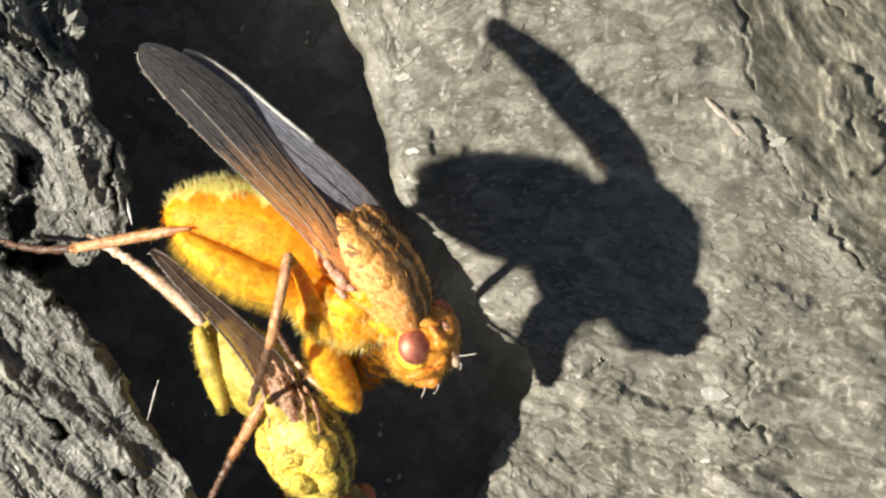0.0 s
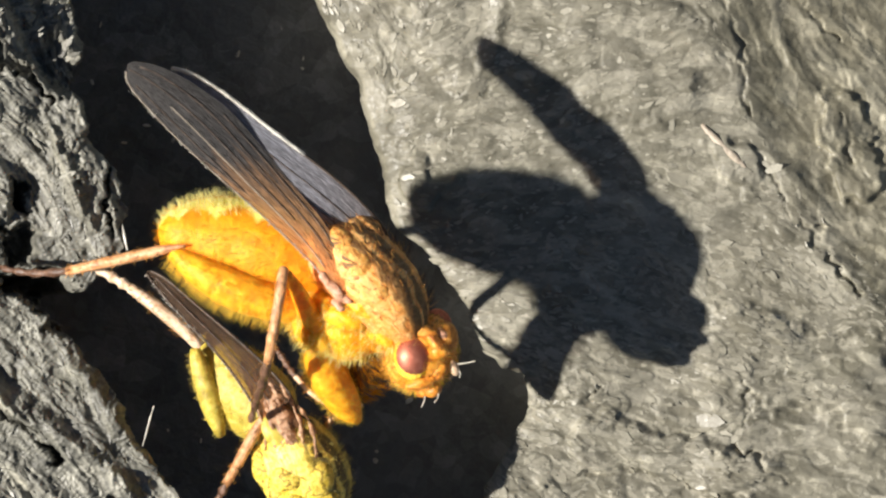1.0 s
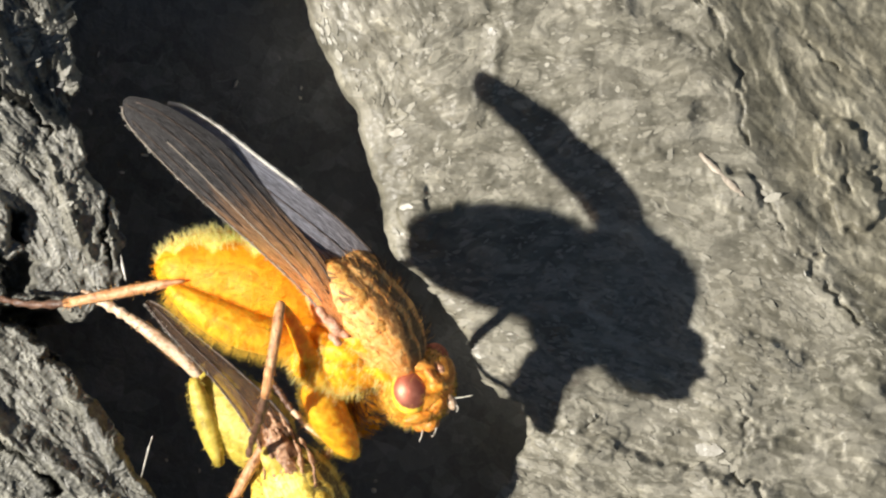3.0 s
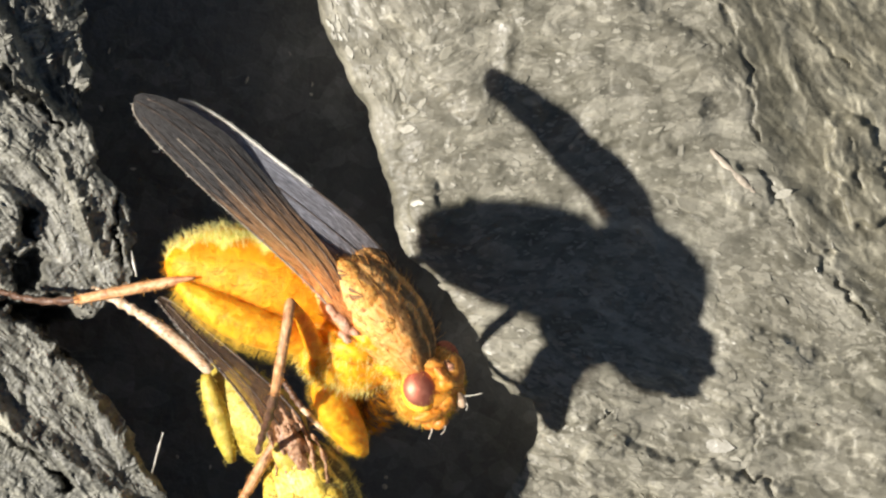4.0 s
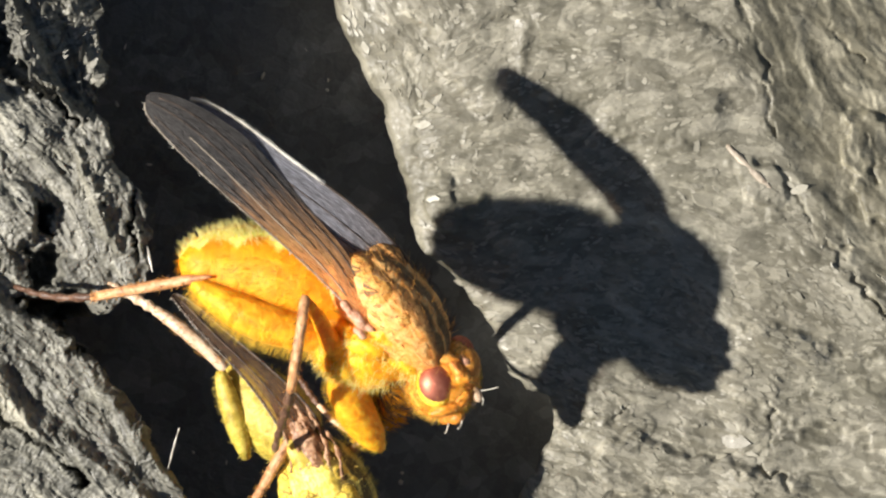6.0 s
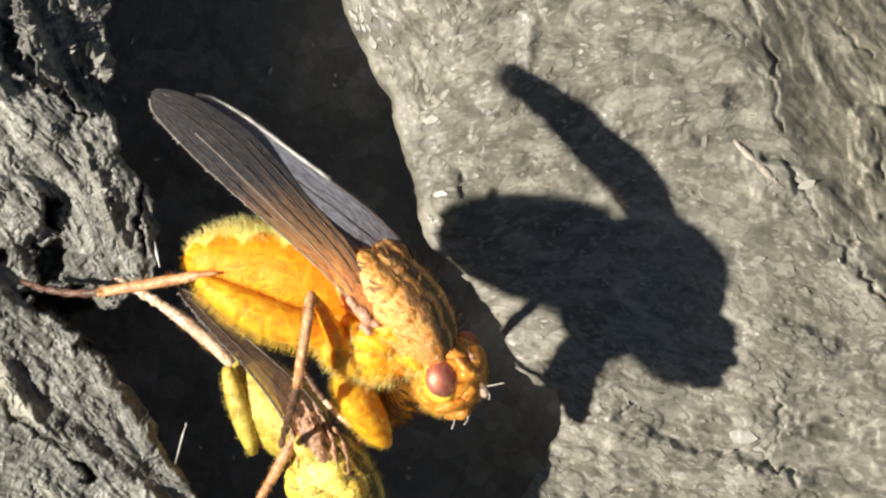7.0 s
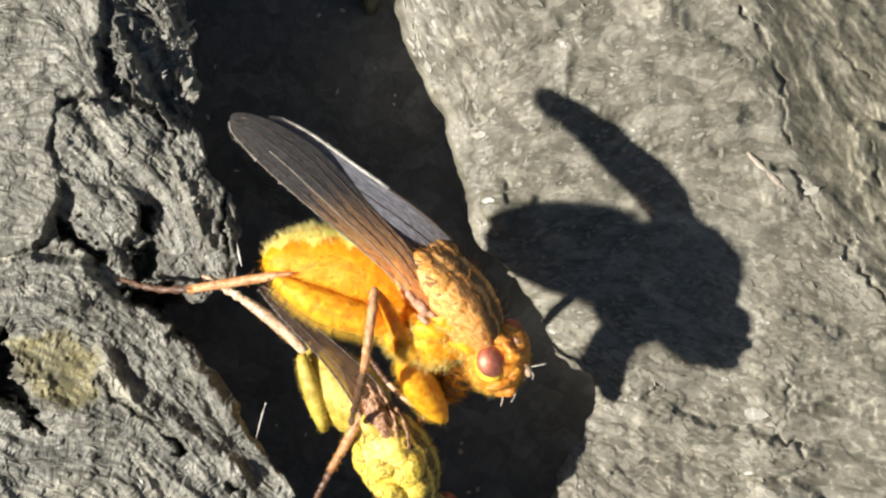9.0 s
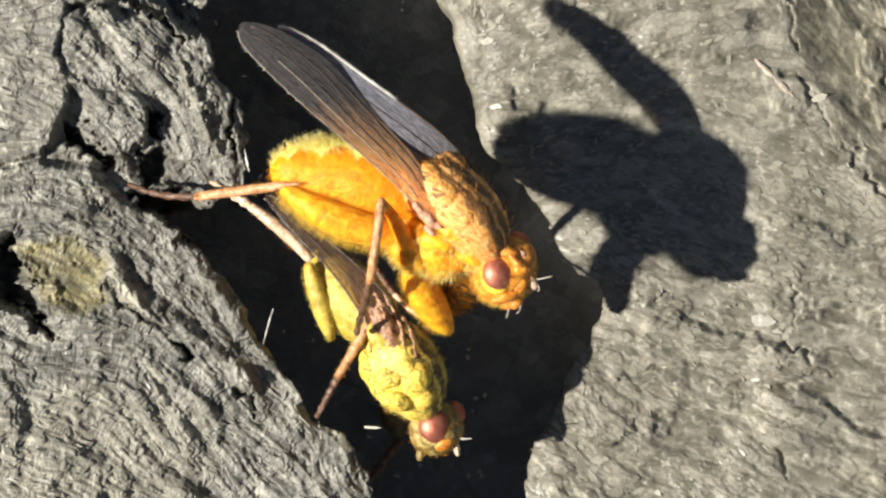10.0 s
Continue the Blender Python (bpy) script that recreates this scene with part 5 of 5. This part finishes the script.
    leg("front_leg", fly, o, [(570, 920, 3.0, 16, 18), (540, 940, 1.6, 24, 24), (545, 975, 0.9, 22, 22), (562, 1003, 0.6, 9, 9)],
        [(562, 1003, 0.6, 9, 9), (545, 1030, 0.4, 8, 8), (525, 1055, 0.3, 8, 8), (505, 1080, 0.2, 7, 7)],
        [(505, 1080, 0.2, 6, 6), (498, 1095, 0.2, 5, 5), (492, 1105, 0.3, 5, 5), (484, 1114, 0.5, 4, 4)], (DUSKY, TOE, TOE), None, 120, "dull olive front thigh")
    wing("wing", fly, o, [(530, 838, 4.95), (500, 792, 5.15), (464, 733, 5.3), (414, 665, 5.3), (352, 600, 5.25), (308, 549, 5.1), (287, 522, 5.1)],
         [(560, 818, 5.0), (550, 750, 5.25), (504, 690, 5.4), (440, 632, 5.4), (374, 576, 5.3), (324, 533, 5.2), (291, 516, 5.1)], WING_F,
         [(0.0, 0.0, 0.0, 0.99, 2.0), (0.4, 0.5, 0.0, 0.9, 1.2), (1.0, 1.0, 0.0, 0.98, 2.6)], 0.02, "brown glassy folded wing")
    return fly


def strand(name, points, thick, mat, label, category):
    o = at(*points[0])
    rows = [(*p, thick, thick) for p in points]
    rows[0] = (*points[0], thick * 0.6, thick * 0.6)
    rows[-1] = (*points[-1], thick * 0.3, thick * 0.3)
    tube = loft(rows, o, 14, 8, 0.01, 0.3, 5)
    ob = new(name, mesh_from(name, *tube[:2], mat, tube[2]))
    ob.location = o * MM
    return tagged(ob, label, category)


def crumbs():
    """Pale crumbs and flecks lying in the gap and on the crust."""
    rng = np.random.default_rng(12)
    verts, faces = [], []
    for _ in range(70):
        b = rng.uniform(-150, 1100)
        a = rng.uniform(np.interp(b, [p[0] for p in LEFT_RIM], [p[1] for p in LEFT_RIM]) + 25, np.interp(b, [p[0] for p in RIGHT_RIM], [p[1] for p in RIGHT_RIM]) - 40)
        deep = float(floor_height(np.array([(a - 784) * STEP]), np.array([(441 - b) * STEP]))[0])
        lump = ellipsoid(a, b, deep + 0.04, rng.uniform(2, 5), rng.uniform(3, 9), 3, np.zeros(3), rng.uniform(0, 180), 5, 7, 0.03, int(a))
        faces += [tuple(len(verts) + k for k in f) for f in lump[1]]
        verts += list(lump[0])
    ob = new("crumbs", mesh_from("crumbs", verts, faces, FIBRE))
    return tagged(ob, "whitish crumbs scattered on soil in the gap", "crumbs", kind="stuff")


crumbs()
strand("hair", [(278, 838, 3.6), (285, 812, 4.3), (292, 785, 4.9), (299, 762, 5.3)], 1.6, FIBRE, "thin pale hair standing on the dark clod", "hair")
strand("fibre", [(484, 1000, 3.0), (498, 1001, 3.3), (516, 1002, 3.6)], 3.0, FIBRE, "short white fibre at the dark clod's edge", "fibre")
# no fibre here: a white strand added for the glints on the ragged rim
strand("fibre", [(243, 440, 3.7), (247, 462, 3.9), (252, 486, 3.9)], 2.2, FIBRE, "short white strand added as a glint on the dark clod's rim", "fibre")
stem_line = [(1268, 262), (1295, 290), (1325, 318), (1352, 345)]
strand("stem", [(a, b, float(right_height(np.array([(a - 784) * STEP]), np.array([(441 - b) * STEP]))[0]) - 0.06) for a, b in stem_line], 8, TWIG, "pale pinkish plant stem pressed into the crust", "stem")
strand("straw", [(-243, 830, 3.0), (-240, 870, 3.3), (-238, 920, 3.4), (-244, 985, 3.2)], 14, STRAW, "short yellow straw stuck in the dark clod", "straw")
strand("straw", [(-216, 850, 3.3), (-222, 890, 3.6), (-221, 930, 3.6), (-230, 970, 3.4)], 7, STRAW, "thin yellow straw stuck in the dark clod", "straw")
flakes(left_clod, left_height, left_way, FLAKE_DARK, 110, (0, 190), (-130, 190), 0.8, 0.17, 9, 6, 0.1, 0.05, 0.25)
flakes(left_clod, left_height, left_way, FLAKE_DARK, 130, (-130, 420), (200, 1140), 0.5, 0.2, 14, 5, 0.04, 0.025)
flakes(right_clod, right_height, right_way, FLAKE_PALE, 150, (560, 1600), (-100, 1140), 0.42, 0.45, 22, 7, 0.012, 0.008)
fibres(left_clod, left_height, left_way, FLAKE_DARK, 6000, (-260, 500), (-100, 1140), 0.36, 0.11, 12, 15, 0.1, "mat of short silvery fibres on the crust")
fibres(right_clod, right_height, right_way, FLAKE_PALE, 3000, (560, 1600), (-100, 520), 0.24, 0.36, 18, 17, 0.03, "small pale chips on the crust", 0.003)
fibres(right_clod, right_height, right_way, FLAKE_PALE, 5500, (780, 1600), (480, 1140), 0.26, 0.33, 18, 19, 0.04, "small pale chips on the crust", 0.004)
male = build_male()
female = build_female()

# ---- what moves ----
# seconds, sway to the right and downwards in steps, turn in degrees
MALE_SWAY = [
    (0.0, 4.7, 16.7, -2.57), (0.5, 5.3, 4.3, -1.2), (1.0, 5.0, -6.4, -0.47), (1.5, 5.2, 1.9, -0.97), (2.0, 2.4, 8.5, -1.28), (2.5, 2.8, 1.2, -0.28),
    (4.0, 1.1, 3.8, -0.6), (4.5, 0, 0, 0), (5.0, -0.7, 1.9, 0.37), (5.5, -0.3, 4.2, 0.16), (7.0, -3.1, 6.1, 0.38), (7.5, -3.7, 9.7, -0.16),
    (8.0, -5.3, 6.5, 0.93), (8.5, -4.7, 12.1, 0.81), (9.0, -4.1, 5.9, 1.53), (9.5, -5.0, 15.5, 1.15), (10.0, -5.3, 16.1, 0.96),
]
FEMALE_SWAY = [
    (0.0, -6, 12), (0.5, -2, 5), (1.0, -4, 5), (1.5, -6, 11), (2.0, -7, 12), (2.5, -5, 4), (4.0, -1, 4), (4.5, 0, 0), (5.0, -1, 4),
    (5.5, -3, 6), (7.0, -4, 7), (7.5, -6, 11), (8.0, -5, 5), (8.5, -7, 15), (9.0, -4, 9), (9.5, -5, 15), (10.0, -5, 15),
]


def step_on(limb, knee, toe, rest, poses):
    """The lower joints swing about the toe, which keeps its foothold while the body sways."""
    base = Matrix.Translation(rest * MM)
    k, f = Vector(at(*knee) * MM), Vector(at(*toe) * MM)
    rows = []
    for t, m in poses:
        moved = m @ base.inverted() @ k
        swing = math.atan2((moved - f).y, (moved - f).x) - math.atan2((k - f).y, (k - f).x)
        swing = (swing + math.pi) % (2 * math.pi) - math.pi
        turned = Matrix.Translation(f) @ Matrix.Rotation(swing, 4, "Z") @ Matrix.Translation(-f)
        rows.append((t, m.inverted() @ turned @ base))
    for joint in limb.children:
        if joint.name.startswith(("shin", "foot")):
            walk(joint, rows)


def motions():
    swayed = [(t, pose(*((MALE_AT + (a * STEP, -b * STEP, 0)) * MM), 0, 0, turn)) for t, a, b, turn in MALE_SWAY]
    walk(male, swayed)
    for limb in male.children:
        if limb.name.startswith("hind_leg"):
            step_on(limb, (326, 496, 7.3), (8, 511, 4.25), MALE_AT, swayed)
    swayed = [(t, pose(*((FEMALE_AT - LOWER + (a * STEP, -b * STEP, 0)) * MM))) for t, a, b in FEMALE_SWAY]
    walk(female, swayed)
    for limb in female.children:
        if limb.name.startswith("hind_leg"):
            step_on(limb, (380, 652, 4.9), (165, 503, 3.9), FEMALE_AT - LOWER, swayed)
        if limb.name.startswith("middle_leg"):
            step_on(limb, (498, 776, 5.1), (384, 984, 3.7), FEMALE_AT - LOWER, swayed)


motions()
